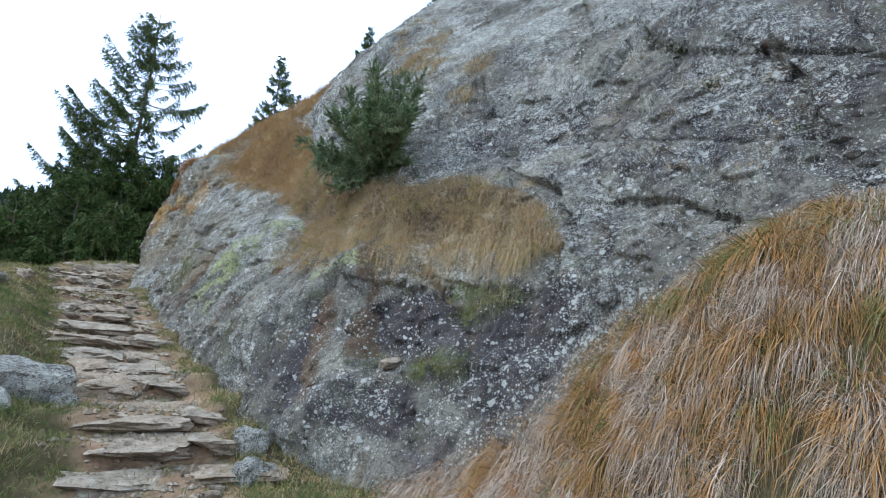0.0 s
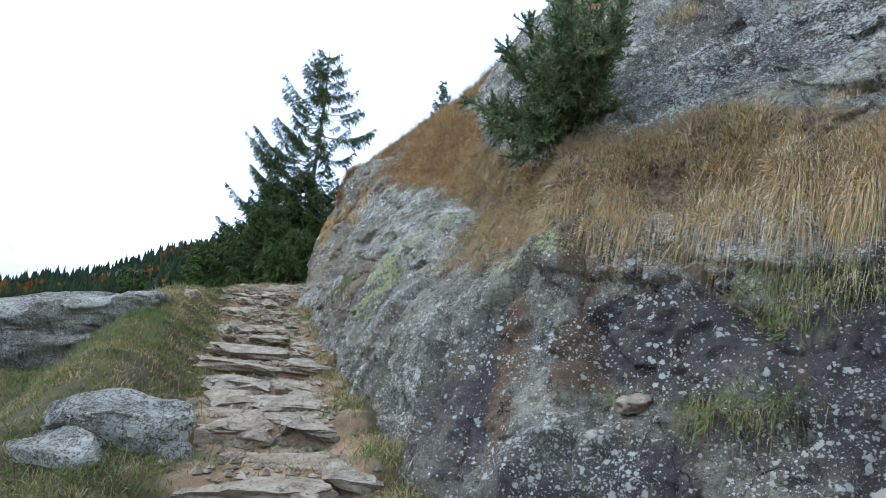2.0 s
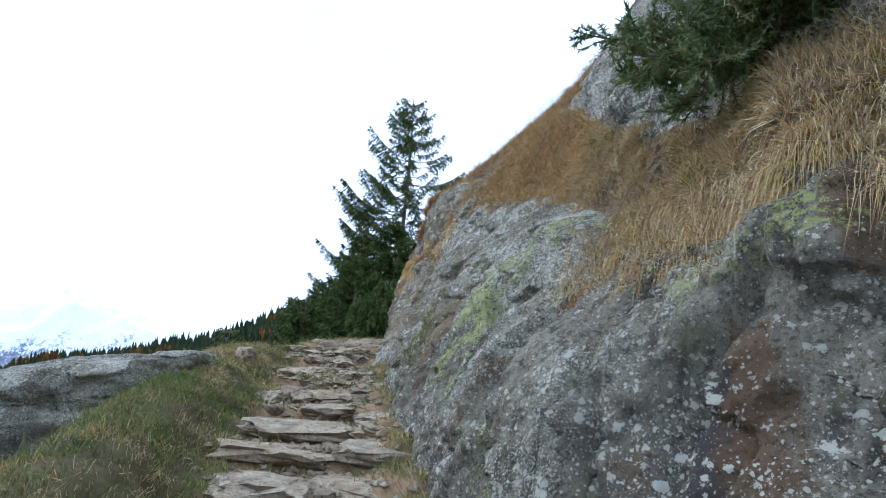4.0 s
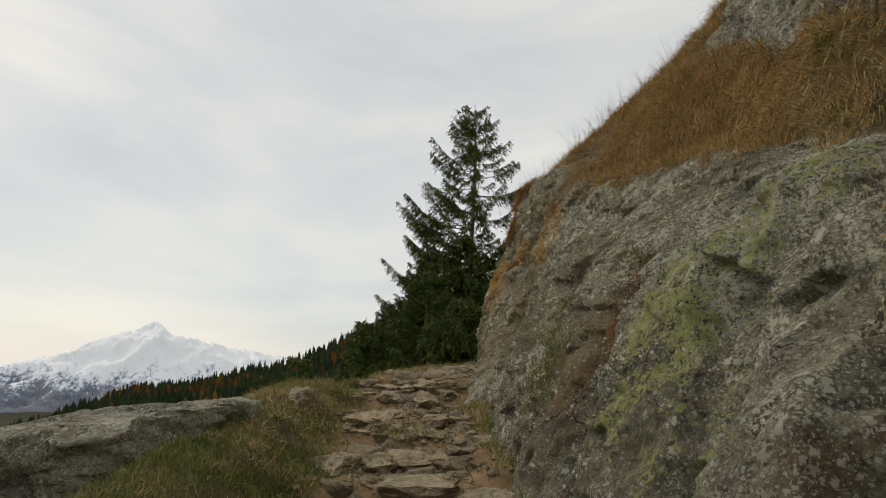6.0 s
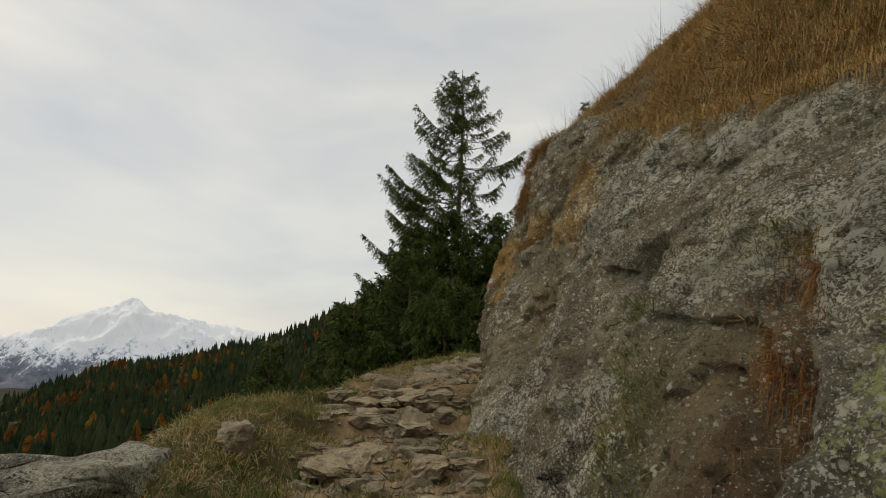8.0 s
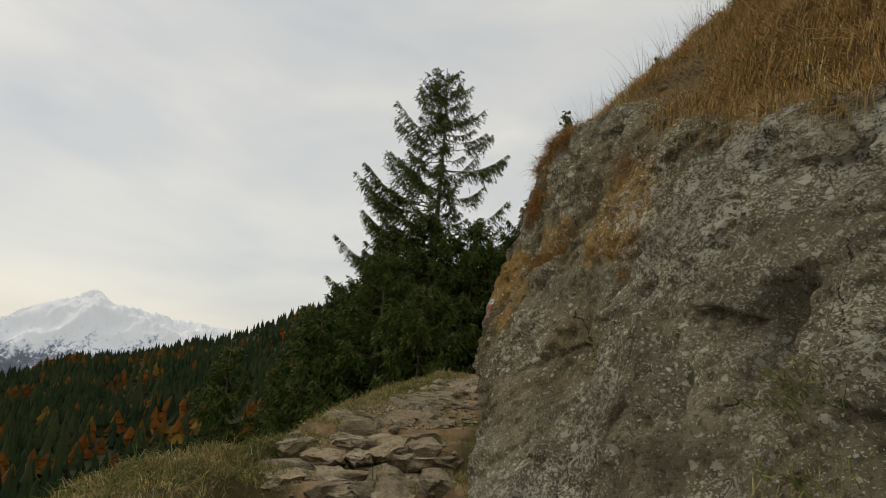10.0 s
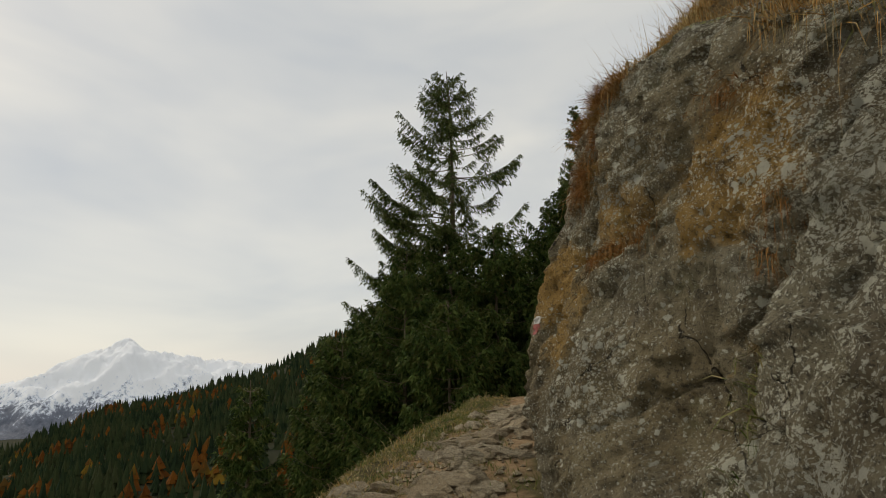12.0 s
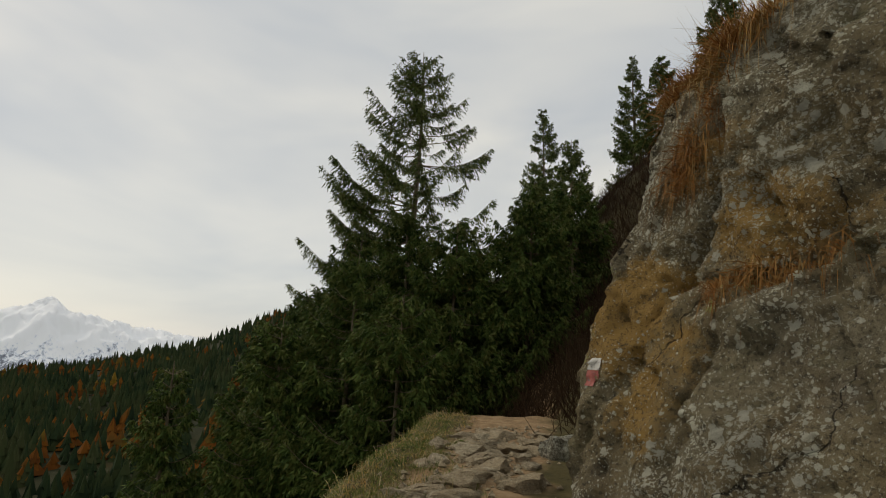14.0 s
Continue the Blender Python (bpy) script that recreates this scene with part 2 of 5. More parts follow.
DRY = grass("dry_grass", (0.090, 0.105, 0.028), (0.180, 0.150, 0.050), (0.400, 0.190, 0.048), (0.440, 0.250, 0.085), (0.230, 0.165, 0.100), (0.420, 0.330, 0.225), (0.560, 0.450, 0.300), (0.300, 0.215, 0.140), (0.440, 0.205, 0.052), drift=1.5)
LEDGE = grass("ledge_grass", (0.150, 0.165, 0.048), (0.330, 0.260, 0.090), (0.580, 0.370, 0.105), (0.330, 0.270, 0.215), (0.620, 0.465, 0.180), (0.250, 0.205, 0.130), (0.560, 0.320, 0.085), (0.450, 0.370, 0.265), (0.290, 0.240, 0.080), (0.680, 0.560, 0.330), drift=3.2)
SLOPE = grass("slope_grass", (0.140, 0.140, 0.042), (0.450, 0.245, 0.065), (0.240, 0.165, 0.090), (0.540, 0.385, 0.170), (0.420, 0.195, 0.048), (0.200, 0.160, 0.062), (0.620, 0.460, 0.220), drift=3.0)
GREEN = grass("green_grass", (0.055, 0.085, 0.020), (0.105, 0.155, 0.034), (0.200, 0.195, 0.062), (0.130, 0.185, 0.042), (0.320, 0.250, 0.105), (0.110, 0.150, 0.036), (0.420, 0.330, 0.160))
MOSS = grass("crag_moss", (0.020, 0.030, 0.009), (0.040, 0.058, 0.014), (0.080, 0.095, 0.024))
RUSTY = grass("rusty_grass", (0.157, 0.069, 0.025), (0.265, 0.110, 0.032), (0.335, 0.166, 0.050), (0.276, 0.184, 0.079))
NEEDLE = grass("spruce_needles", (0.038, 0.058, 0.018), (0.072, 0.104, 0.030), (0.114, 0.146, 0.041), (0.165, 0.172, 0.058), rough=0.6)
YOUNG = grass("young_spruce_needles", (0.026, 0.044, 0.012), (0.050, 0.080, 0.019), (0.084, 0.116, 0.027), (0.118, 0.124, 0.036), rough=0.6)
PINE = grass("dwarf_pine_needles", (0.070, 0.105, 0.040), (0.130, 0.178, 0.070), (0.200, 0.245, 0.105), (0.300, 0.330, 0.155), rough=0.6, drift=6.0)
TWIG = grass("bare_twigs", (0.020, 0.012, 0.007), (0.036, 0.021, 0.011), (0.054, 0.031, 0.016))
FOREST = grass("far_forest", (0.016, 0.027, 0.013), (0.025, 0.041, 0.018), (0.038, 0.052, 0.020), (0.052, 0.060, 0.025), rough=0.9, drift=0.03)
LARCH = grass("autumn_trees", (0.050, 0.030, 0.009), (0.120, 0.042, 0.010), (0.185, 0.068, 0.012), (0.090, 0.052, 0.014), (0.200, 0.120, 0.018), rough=0.9, drift=0.02)


def bark():
    k = Mat("spruce_bark", 0.9, 0.2)
    vec = k.mapped(scale=(6, 6, 1.2))
    c = k.ramp(k.noise(3, 8, 0.7, vec=vec), (0.3, (0.075, 0.055, 0.035)), (0.6, (0.203, 0.160, 0.105)), (0.8, (0.321, 0.280, 0.195)))
    return k.finish(c, k.bump(k.noise(4, 8, 0.7, vec=vec), 0.7, 0.03))


BARK = bark()


def snow():
    k = Mat("snowy_mountain", 0.8, 0.3)
    geo = k.n.new("ShaderNodeNewGeometry")
    z = k.n.new("ShaderNodeSeparateXYZ")
    k.l.new(k.pos, z.inputs[0])
    rib = k.noise(0.010, 12, 0.72, vec=k.mapped(scale=(1.0, 1.0, 0.7)))
    scree = k.noise(0.06, 10, 0.75, vec=k.mapped(scale=(1.0, 1.0, 0.45)))
    low = k.math("MULTIPLY", k.math("SUBTRACT", -10.0, z.outputs["Z"]), 0.0011)
    f = k.math("ADD", k.math("ADD", k.math("MULTIPLY", rib, 0.55), k.math("MULTIPLY", scree, 0.45)), low)
    c = k.ramp(f, (0.545, (0.97, 0.98, 1.0)), (0.585, (0.70, 0.75, 0.84)), (0.63, (0.20, 0.22, 0.27)), (0.80, (0.09, 0.10, 0.13)))
    return k.finish(c, k.bump(f, 0.35, 25.0))


SNOW = snow()


def paint(name, col):
    k = Mat(name, 0.7, 0.3)
    c = k.mix(k.ramp(k.noise(45, 6, 0.7), (0.52, 0.0), (0.62, 0.8)), col, (0.16, 0.14, 0.12))
    return k.finish(c, k.bump(k.noise(50, 5), 0.4, 0.01))


RED, WHITE = paint("red_paint", (0.36, 0.10, 0.08)), paint("white_paint", (0.52, 0.49, 0.43))


# ---- shape helpers ----
RNG = np.random.default_rng(7)


def lattice(ix, iy, iz, seed):
    h = (ix * 374761393 + iy * 668265263 + iz * 2147483647 + seed * 1274126177) & 0xFFFFFFFF
    h = ((h ^ (h >> 13)) * 1274126177) & 0xFFFFFFFF
    h = ((h ^ (h >> 16)) * 2246822519) & 0xFFFFFFFF
    return ((h ^ (h >> 15)) & 0xFFFF) / 32767.5 - 1.0


def noise3(x, y, z, seed=0):
    """Smooth value noise in -1..1 on arrays."""
    x, y, z = np.broadcast_arrays(np.asarray(x, float), np.asarray(y, float), np.asarray(z, float))
    ix, iy, iz = (np.floor(a).astype(np.int64) for a in (x, y, z))
    fx, fy, fz = x - ix, y - iy, z - iz
    fx, fy, fz = (f * f * f * (f * (f * 6 - 15) + 10) for f in (fx, fy, fz))
    total = 0.0
    for dx in (0, 1):
        for dy in (0, 1):
            for dz in (0, 1):
                w = (fx if dx else 1 - fx) * (fy if dy else 1 - fy) * (fz if dz else 1 - fz)
                total = total + w * lattice(ix + dx, iy + dy, iz + dz, seed)
    return total


def fbm(x, y, z, octaves=4, seed=0, gain=0.5):
    total, a = 0.0, 1.0
    for i in range(octaves):
        total = total + a * noise3(x * 2 ** i + 11.3 * i, y * 2 ** i, z * 2 ** i - 5.1 * i, seed + i)
        a *= gain
    return total


def smooth(a, b, x):
    t = np.clip((x - a) / (b - a), 0, 1)
    return t * t * (3 - 2 * t)


def mesh_of(name, verts, faces, material, soft=True):
    """A mesh from arrays; faces all have the same number of corners."""
    me = bpy.data.meshes.new(name)
    verts, faces = np.asarray(verts, np.float32), np.asarray(faces, np.int32)
    n, m = faces.shape
    me.vertices.add(len(verts)), me.loops.add(n * m), me.polygons.add(n)
    me.vertices.foreach_set("co", verts.ravel())
    me.loops.foreach_set("vertex_index", faces.ravel())
    me.polygons.foreach_set("loop_start", np.arange(0, n * m, m, dtype=np.int32))
    me.polygons.foreach_set("use_smooth", np.full(n, soft))
    me.update(calc_edges=True)
    me.materials.append(material)
    return me


def part_of(name, me, parent, label=""):
    ob = new(name, me)
    ob.parent = parent
    return tagged(ob, label)


def sheet_faces(n, m, flip=False):
    i = (np.arange(n - 1)[:, None] * m + np.arange(m - 1)[None, :]).ravel()
    f = np.stack([i, i + 1, i + m + 1, i + m], 1)
    return f[:, ::-1] if flip else f


def plan(u, v):
    return ORIGIN.x + ALONG.x * u + INTO.x * v, ORIGIN.y + ALONG.y * u + INTO.y * v


def to_plan(x, y):
    dx, dy = x - ORIGIN.x, y - ORIGIN.y
    return dx * ALONG.x + dy * ALONG.y, dx * INTO.x + dy * INTO.y


# ---- the lie of the land ----
STEPS = [(0.50, 0.05), (0.88, 0.18), (1.38, 0.30), (2.25, 0.42), (3.50, 0.50), (4.20, 0.61), (4.76, 0.70), (5.30, 0.80), (5.85, 0.89), (6.30, 0.98), (7.10, 1.06), (8.20, 1.18), (9.00, 1.31)]
EDGE_U, EDGE_V = [-8, 0, 3, 5.5, 7.2, 8.5, 9.5, 11, 13, 16, 19, 30], [-7, -6.2, -5.2, -4.6, -3.6, -2.4, -1.65, -1.30, -0.70, 0.35, 1.5, 4.5]
RIDGE_A, RIDGE_E = [-180, -110, -70, -62, -57, -52, -47.4, -42, -39, -33, -20, 0, 60, 120, 180], [-6, -9, -5.0, -2.2, -1.6, 0.2, 1.5, 3.9, 4.9, 7.0, 10, 12, 12, 4, -6]


def trail(u):
    u = np.asarray(u, float)
    z = np.interp(u, [-30, -8, -3, 0.2, 9.6, 11, 13, 16, 18, 22, 40], [-1.2, -0.22, -0.10, -0.03, 1.36, 1.43, 1.53, 1.62, 1.3, 0.5, -1.0])
    on = (u > 0.3) & (u < 9.6)
    s = np.full_like(u, -0.03)
    last = -0.03
    for at, top in STEPS:
        s = np.where(u > at, last + (top - 0.035 - last) * smooth(at, at + 0.14, u), s)
        last = top - 0.035
    return np.where(on, s, z)


def ground_z(u, v):
    u, v = np.asarray(u, float), np.asarray(v, float)
    base = trail(u)
    flat = np.interp(u, [-8, 0.3, 2.5, 5, 7, 9.6, 13, 16, 18, 22, 40], [-0.2, 0.0, 0.42, 0.80, 1.06, 1.36, 1.53, 1.62, 1.3, 0.5, -1.0])
    off = smooth(0.75, 1.15, np.abs(v + 1.05))
    z = base + (flat - base) * off
    # a low turf bank on the valley side, a worn tread in the middle
    z = z + 0.09 * np.exp(-((v + 2.35) / 0.5) ** 2) * smooth(1.0, 3.0, u) * (1 - smooth(8.2, 9.5, u))
    z = z + 0.10 * smooth(0.55, 0.1, np.abs(v + 0.25)) * smooth(0, 1.5, u) * (1 - smooth(8, 9, u))
    z = z - 0.60 * smooth(-2.5, -3.4, v) * smooth(1.0, 3.0, u) * (1 - smooth(7.4, 8.5, u))
    # steep grassy bank before the crag
    top = np.interp(u, [-6, -2.6, -2.1, -1.7, -1.2, -0.65, -0.3, 0.0, 0.3], [2.7, 2.5, 2.3, 1.95, 1.45, 1.0, 0.65, 0.35, 0.0])
    z = z + top * smooth(-0.15, 1.75, v) * (u < 3)
    # fall to the valley
    edge = np.interp(u, EDGE_U, EDGE_V)
    over = np.maximum(edge - v, 0)
    z = z - (0.86 + 0.60 * smooth(6.5, 8.5, u)) * (np.sqrt(over ** 2 + 0.04) - 0.2)
    # hill above the trail beyond the crag, and behind the crag
    hill = np.maximum(v - np.interp(u, [10, 12, 16, 30], [3.5, 1.7, 2.7, 3.8]), 0) * smooth(10, 12.5, u)
    z = z + np.minimum(hill * 1.08, 60)
    behind = np.maximum(v - 8, 0) * (1 - smooth(10, 12.5, u))
    z = z + np.minimum(behind * 0.8, 50)
    x, y = plan(u, v)
    z = z + 0.035 * fbm(x * 1.6, y * 1.6, 0, 4, 3) * smooth(0.2, 1.0, np.abs(v + 1.05) + 0.35)
    # far country
    dx, dy = x + 5, y - 9
    r, az = np.hypot(dx, dy), np.degrees(np.arctan2(dx, dy))
    crest = -11 + 700 * np.tan(np.radians(np.interp(az, RIDGE_A, RIDGE_E)))
    floor_z = np.interp(az, [-180, -30, -5, 90, 180], [-55, -55, -10, 0, -55])
    t = smooth(120, 700, r)
    far = floor_z + (crest - floor_z) * np.clip((r - 130) / 570, 0, 1) ** 1.15
    far = np.where(r > 700, crest - (r - 700) * 0.45, far)
    far = np.maximum(far, -220) + 6 * fbm(x * 0.012, y * 0.012, 0, 3, 8) * smooth(100, 250, r)
    w = smooth(45, 120, r)
    return np.maximum(z, -56) * (1 - w) + far * w


def growing(lo, hi, step, reach):
    a = list(np.arange(lo, hi, step))
    s, x = step, lo
    left = []
    while x > -reach:
        s *= 1.16
        x -= s
        left.append(x)
    s, x = step, a[-1]
    right = []
    while x < reach:
        s *= 1.16
        x += s
        right.append(x)
    return np.array(left[::-1] + a + right)


gu, gv = growing(-4.5, 17.0, 0.075, 4200), growing(-4.6, 1.9, 0.07, 4200)
GU, GV = np.meshgrid(gu, gv, indexing="ij")
gx, gy = plan(GU, GV)
ground = new("ground", mesh_of("ground", np.stack([gx, gy, ground_z(GU, GV)], -1).reshape(-1, 3), sheet_faces(len(gu), len(gv)), SOIL))
tagged(ground, "trodden brown soil trail and turf falling to a wooded valley", "ground", kind="structure")

# ---- the crag ----
CRAG_U = [-4.0, -1.5, 0.0, 0.9, 1.6, 2.4, 3.2, 4.2, 5.1, 6.2, 7.2, 8.2, 9.0, 9.8]
CRAG_Z = [0.3, 1.2, 2.0, 2.8, 3.7, 5.0, 6.7]
CRAG_V = np.array([
    [0.90, 1.20, 1.90, 2.40, 2.90, 3.80, 5.20], [0.70, 1.09, 1.51, 2.07, 2.65, 3.40, 4.60],
    [0.31, 0.92, 1.30, 1.70, 2.45, 3.11, 4.40], [-0.06, 0.64, 1.09, 1.42, 2.41, 3.06, 4.30],
    [-0.21, 0.32, 0.77, 1.15, 1.99, 2.88, 4.20], [-0.29, -0.04, 0.72, 1.07, 1.59, 2.50, 4.10],
    [-0.37, -0.24, 0.53, 1.06, 1.38, 2.20, 3.90], [-0.40, -0.08, 0.30, 0.98, 1.32, 2.00, 3.50],
    [-0.62, -0.22, 0.20, 0.99, 1.51, 2.07, 3.00], [-0.60, -0.35, 0.00, 0.55, 1.34, 2.00, 2.90],
    [-0.60, -0.36, 0.03, 0.31, 0.90, 1.90, 2.90], [-0.60, -0.51, -0.14, 0.19, 0.60, 1.79, 3.10],
    [-0.42, -0.37, -0.27, 0.08, 0.28, 1.59, 3.30], [-0.22, -0.16, -0.13, -0.08, 0.38, 1.50, 3.50]])
# breaks in the face: width and depth of the groove, how far the rock under or beyond it lies back (minus: stands proud), how far that reaches, and the line
BREAKS = [
    (0.035, 0.09, -0.10, 0.35, [(1.44, 2.08), (1.23, 1.69), (1.17, 1.45), (0.99, 1.18), (0.81, 1.03), (0.63, 0.82), (0.60, 0.5)]),
    (0.018, 0.14, 0.07, 0.45, [(1.23, 1.69), (1.02, 1.66), (0.78, 1.63), (0.63, 1.66)]),
    (0.020, 0.08, 0.00, 0.30, [(0.63, 1.66), (0.72, 1.84), (0.87, 1.93)]),
    (0.050, 0.17, -0.08, 0.25, [(0.72, 1.84), (0.45, 1.60), (0.33, 1.54), (0.15, 1.42), (0.03, 1.39)]),
    (0.018, 0.05, -0.13, 0.30, [(0.66, 0.80), (0.48, 0.91), (0.18, 0.97), (0.0, 1.03)]),
    (0.050, 0.12, -0.08, 0.30, [(1.59, 2.05), (1.62, 1.57), (1.71, 1.36), (1.59, 0.97), (1.20, 0.45)]),
    (0.030, 0.05, -0.03, 0.20, [(1.65, 1.39), (1.44, 1.12), (1.35, 0.79), (0.99, 0.50)]),
    (0.045, 0.11, -0.05, 0.30, [(2.25, 1.93), (2.28, 1.72), (2.01, 1.39), (1.86, 1.03), (1.53, 0.55)]),
    (0.040, 0.11, -0.03, 0.25, [(2.75, 2.10), (2.55, 1.74), (2.35, 1.50), (2.22, 1.20)]),
    (0.060, 0.13, 0.07, 0.30, [(2.85, 1.95), (3.10, 1.62), (2.95, 1.35), (2.73, 1.05), (2.49, 0.60)]),
    (0.060, 0.10, 0.04, 0.30, [(4.15, 2.25), (3.95, 1.85), (3.70, 1.40), (3.55, 0.9)]),
    (0.120, 0.18, -0.05, 0.25, [(5.40, 2.25), (5.37, 2.14), (5.10, 1.78), (4.92, 1.50), (4.84, 1.05)]),
    (0.016, 0.07, 0.08, 0.22, [(5.75, 1.95), (5.34, 1.90), (5.19, 1.78)]),
    (0.070, 0.09, -0.03, 0.25, [(6.10, 2.50), (5.70, 1.85), (5.52, 1.45), (5.40, 1.10)]),
    (0.060, 0.10, -0.02, 0.25, [(6.35, 2.30), (6.30, 1.90), (6.10, 1.40)]),
    (0.060, 0.34, 0.17, 0.60, [(6.95, 3.62), (7.22, 3.38), (7.42, 3.03), (7.52, 2.65), (7.60, 2.40), (7.62, 2.10), (7.45, 1.60), (7.20, 1.20)]),
    (0.013, 0.05, -0.05, 0.35, [(8.34, 3.49), (8.37, 3.28), (8.28, 3.07), (7.95, 2.68), (7.77, 2.65)]),
    (0.012, 0.04, -0.02, 0.15, [(8.18, 3.40), (8.10, 3.25), (8.12, 3.08)]),
    (0.011, 0.06, -0.02, 0.15, [(8.72, 1.97), (8.64, 1.96), (8.46, 1.93), (8.28, 2.02), (8.04, 2.11), (7.92, 2.14)]),
    (0.030, 0.06, 0.08, 0.40, [(8.52, 2.92), (8.82, 2.71), (8.91, 2.35), (8.79, 2.05), (8.75, 1.7)]),
    (0.020, 0.06, -0.05, 0.20, [(9.20, 2.82), (9.06, 2.80), (8.82, 2.80), (8.55, 2.89)]),
    (0.030, 0.08, 0.05, 0.20, [(9.02, 3.55), (9.00, 3.20), (9.12, 2.95), (9.22, 2.60)]),
    (0.020, 0.05, -0.04, 0.20, [(9.55, 3.00), (9.40, 2.70), (9.25, 2.45), (9.20, 2.10)]),
    (0.030, 0.08, 0.06, 0.35, [(0.30, 5.30), (-0.50, 4.50), (-1.20, 4.28), (-2.40, 3.90)]),
    (0.030, 0.07, -0.06, 0.35, [(0.30, 3.45), (-0.70, 3.30), (-1.60, 3.16), (-2.60, 3.10)]),
    (0.040, 0.12, 0.10, 0.40, [(0.30, 2.95), (-0.25, 2.70), (-0.55, 2.35), (-0.72, 1.70)]),
    (0.025, 0.07, 0.05, 0.30, [(-0.90, 2.60), (-1.50, 2.55), (-2.00, 2.35)]),
    (0.045, 0.12, 0.06, 0.40, [(2.20, 4.70), (1.75, 4.10), (1.35, 3.50), (1.20, 3.00)]),
    (0.040, 0.10, -0.08, 0.40, [(5.60, 4.90), (4.90, 4.30), (4.45, 3.70)]),
    (0.035, 0.09, -0.06, 0.40, [(4.20, 4.60), (3.70, 4.05), (3.30, 3.35)]),
]

LEDGE_U, LEDGE_Z = [-4, 0, 1.5, 1.9, 2.8, 3.15, 3.6, 4.9, 5.7, 6.6, 7.5, 8.2, 8.6, 9.1, 9.5], [2.4, 2.08, 2.10, 1.97, 2.03, 1.92, 2.35, 2.85, 3.20, 3.28, 3.52, 3.95, 4.10, 3.92, 3.85]
UPPER_U, UPPER_Z = [-0.8, 0, 0.4, 1.3, 2.6, 4.05, 4.7, 5.5, 6.2, 7.0, 8.5, 9.6], [2.3, 2.75, 2.95, 2.90, 3.02, 3.25, 3.62, 3.85, 4.45, 4.75, 5.3, 5.2]


def facets(a, b, seed, step, tilt):
    """Cellular facets: each cell stands at its own height and has its own slant."""
    ia, ib = np.floor(a).astype(np.int64), np.floor(b).astype(np.int64)
    best, out = np.full(a.shape, 99.0), np.zeros(a.shape)
    for da in (-1, 0, 1):
        for db in (-1, 0, 1):
            ca, cb = ia + da, ib + db
            pa = ca + 0.5 + 0.48 * lattice(ca, cb, 0 * ca, seed)
            pb = cb + 0.5 + 0.48 * lattice(ca, cb, 0 * ca + 1, seed)
            dist = (a - pa) ** 2 + (b - pb) ** 2
            height = step * lattice(ca, cb, 0 * ca + 2, seed) + tilt * ((a - pa) * lattice(ca, cb, 0 * ca + 3, seed) + (b - pb) * lattice(ca, cb, 0 * ca + 4, seed)) * 0.5
            out = np.where(dist < best, height, out)
            best = np.minimum(best, dist)
    return out


def spline(xs, ys, x):
    """Smooth through the rows of ys (Catmull-Rom on uneven steps)."""
    xs, ys = np.asarray(xs, float), np.asarray(ys, float)
    d = np.gradient(ys, xs, axis=0)
    x = np.clip(x, xs[0], xs[-1])
    i = np.clip(np.searchsorted(xs, x) - 1, 0, len(xs) - 2)
    h = xs[i + 1] - xs[i]
    t = (x - xs[i]) / h
    if ys.ndim > 1:
        h, t = h[:, None], t[:, None]
    return (2 * t ** 3 - 3 * t ** 2 + 1) * ys[i] + (t ** 3 - 2 * t ** 2 + t) * h * d[i] + (3 * t ** 2 - 2 * t ** 3) * ys[i + 1] + (t ** 3 - t ** 2) * h * d[i + 1]


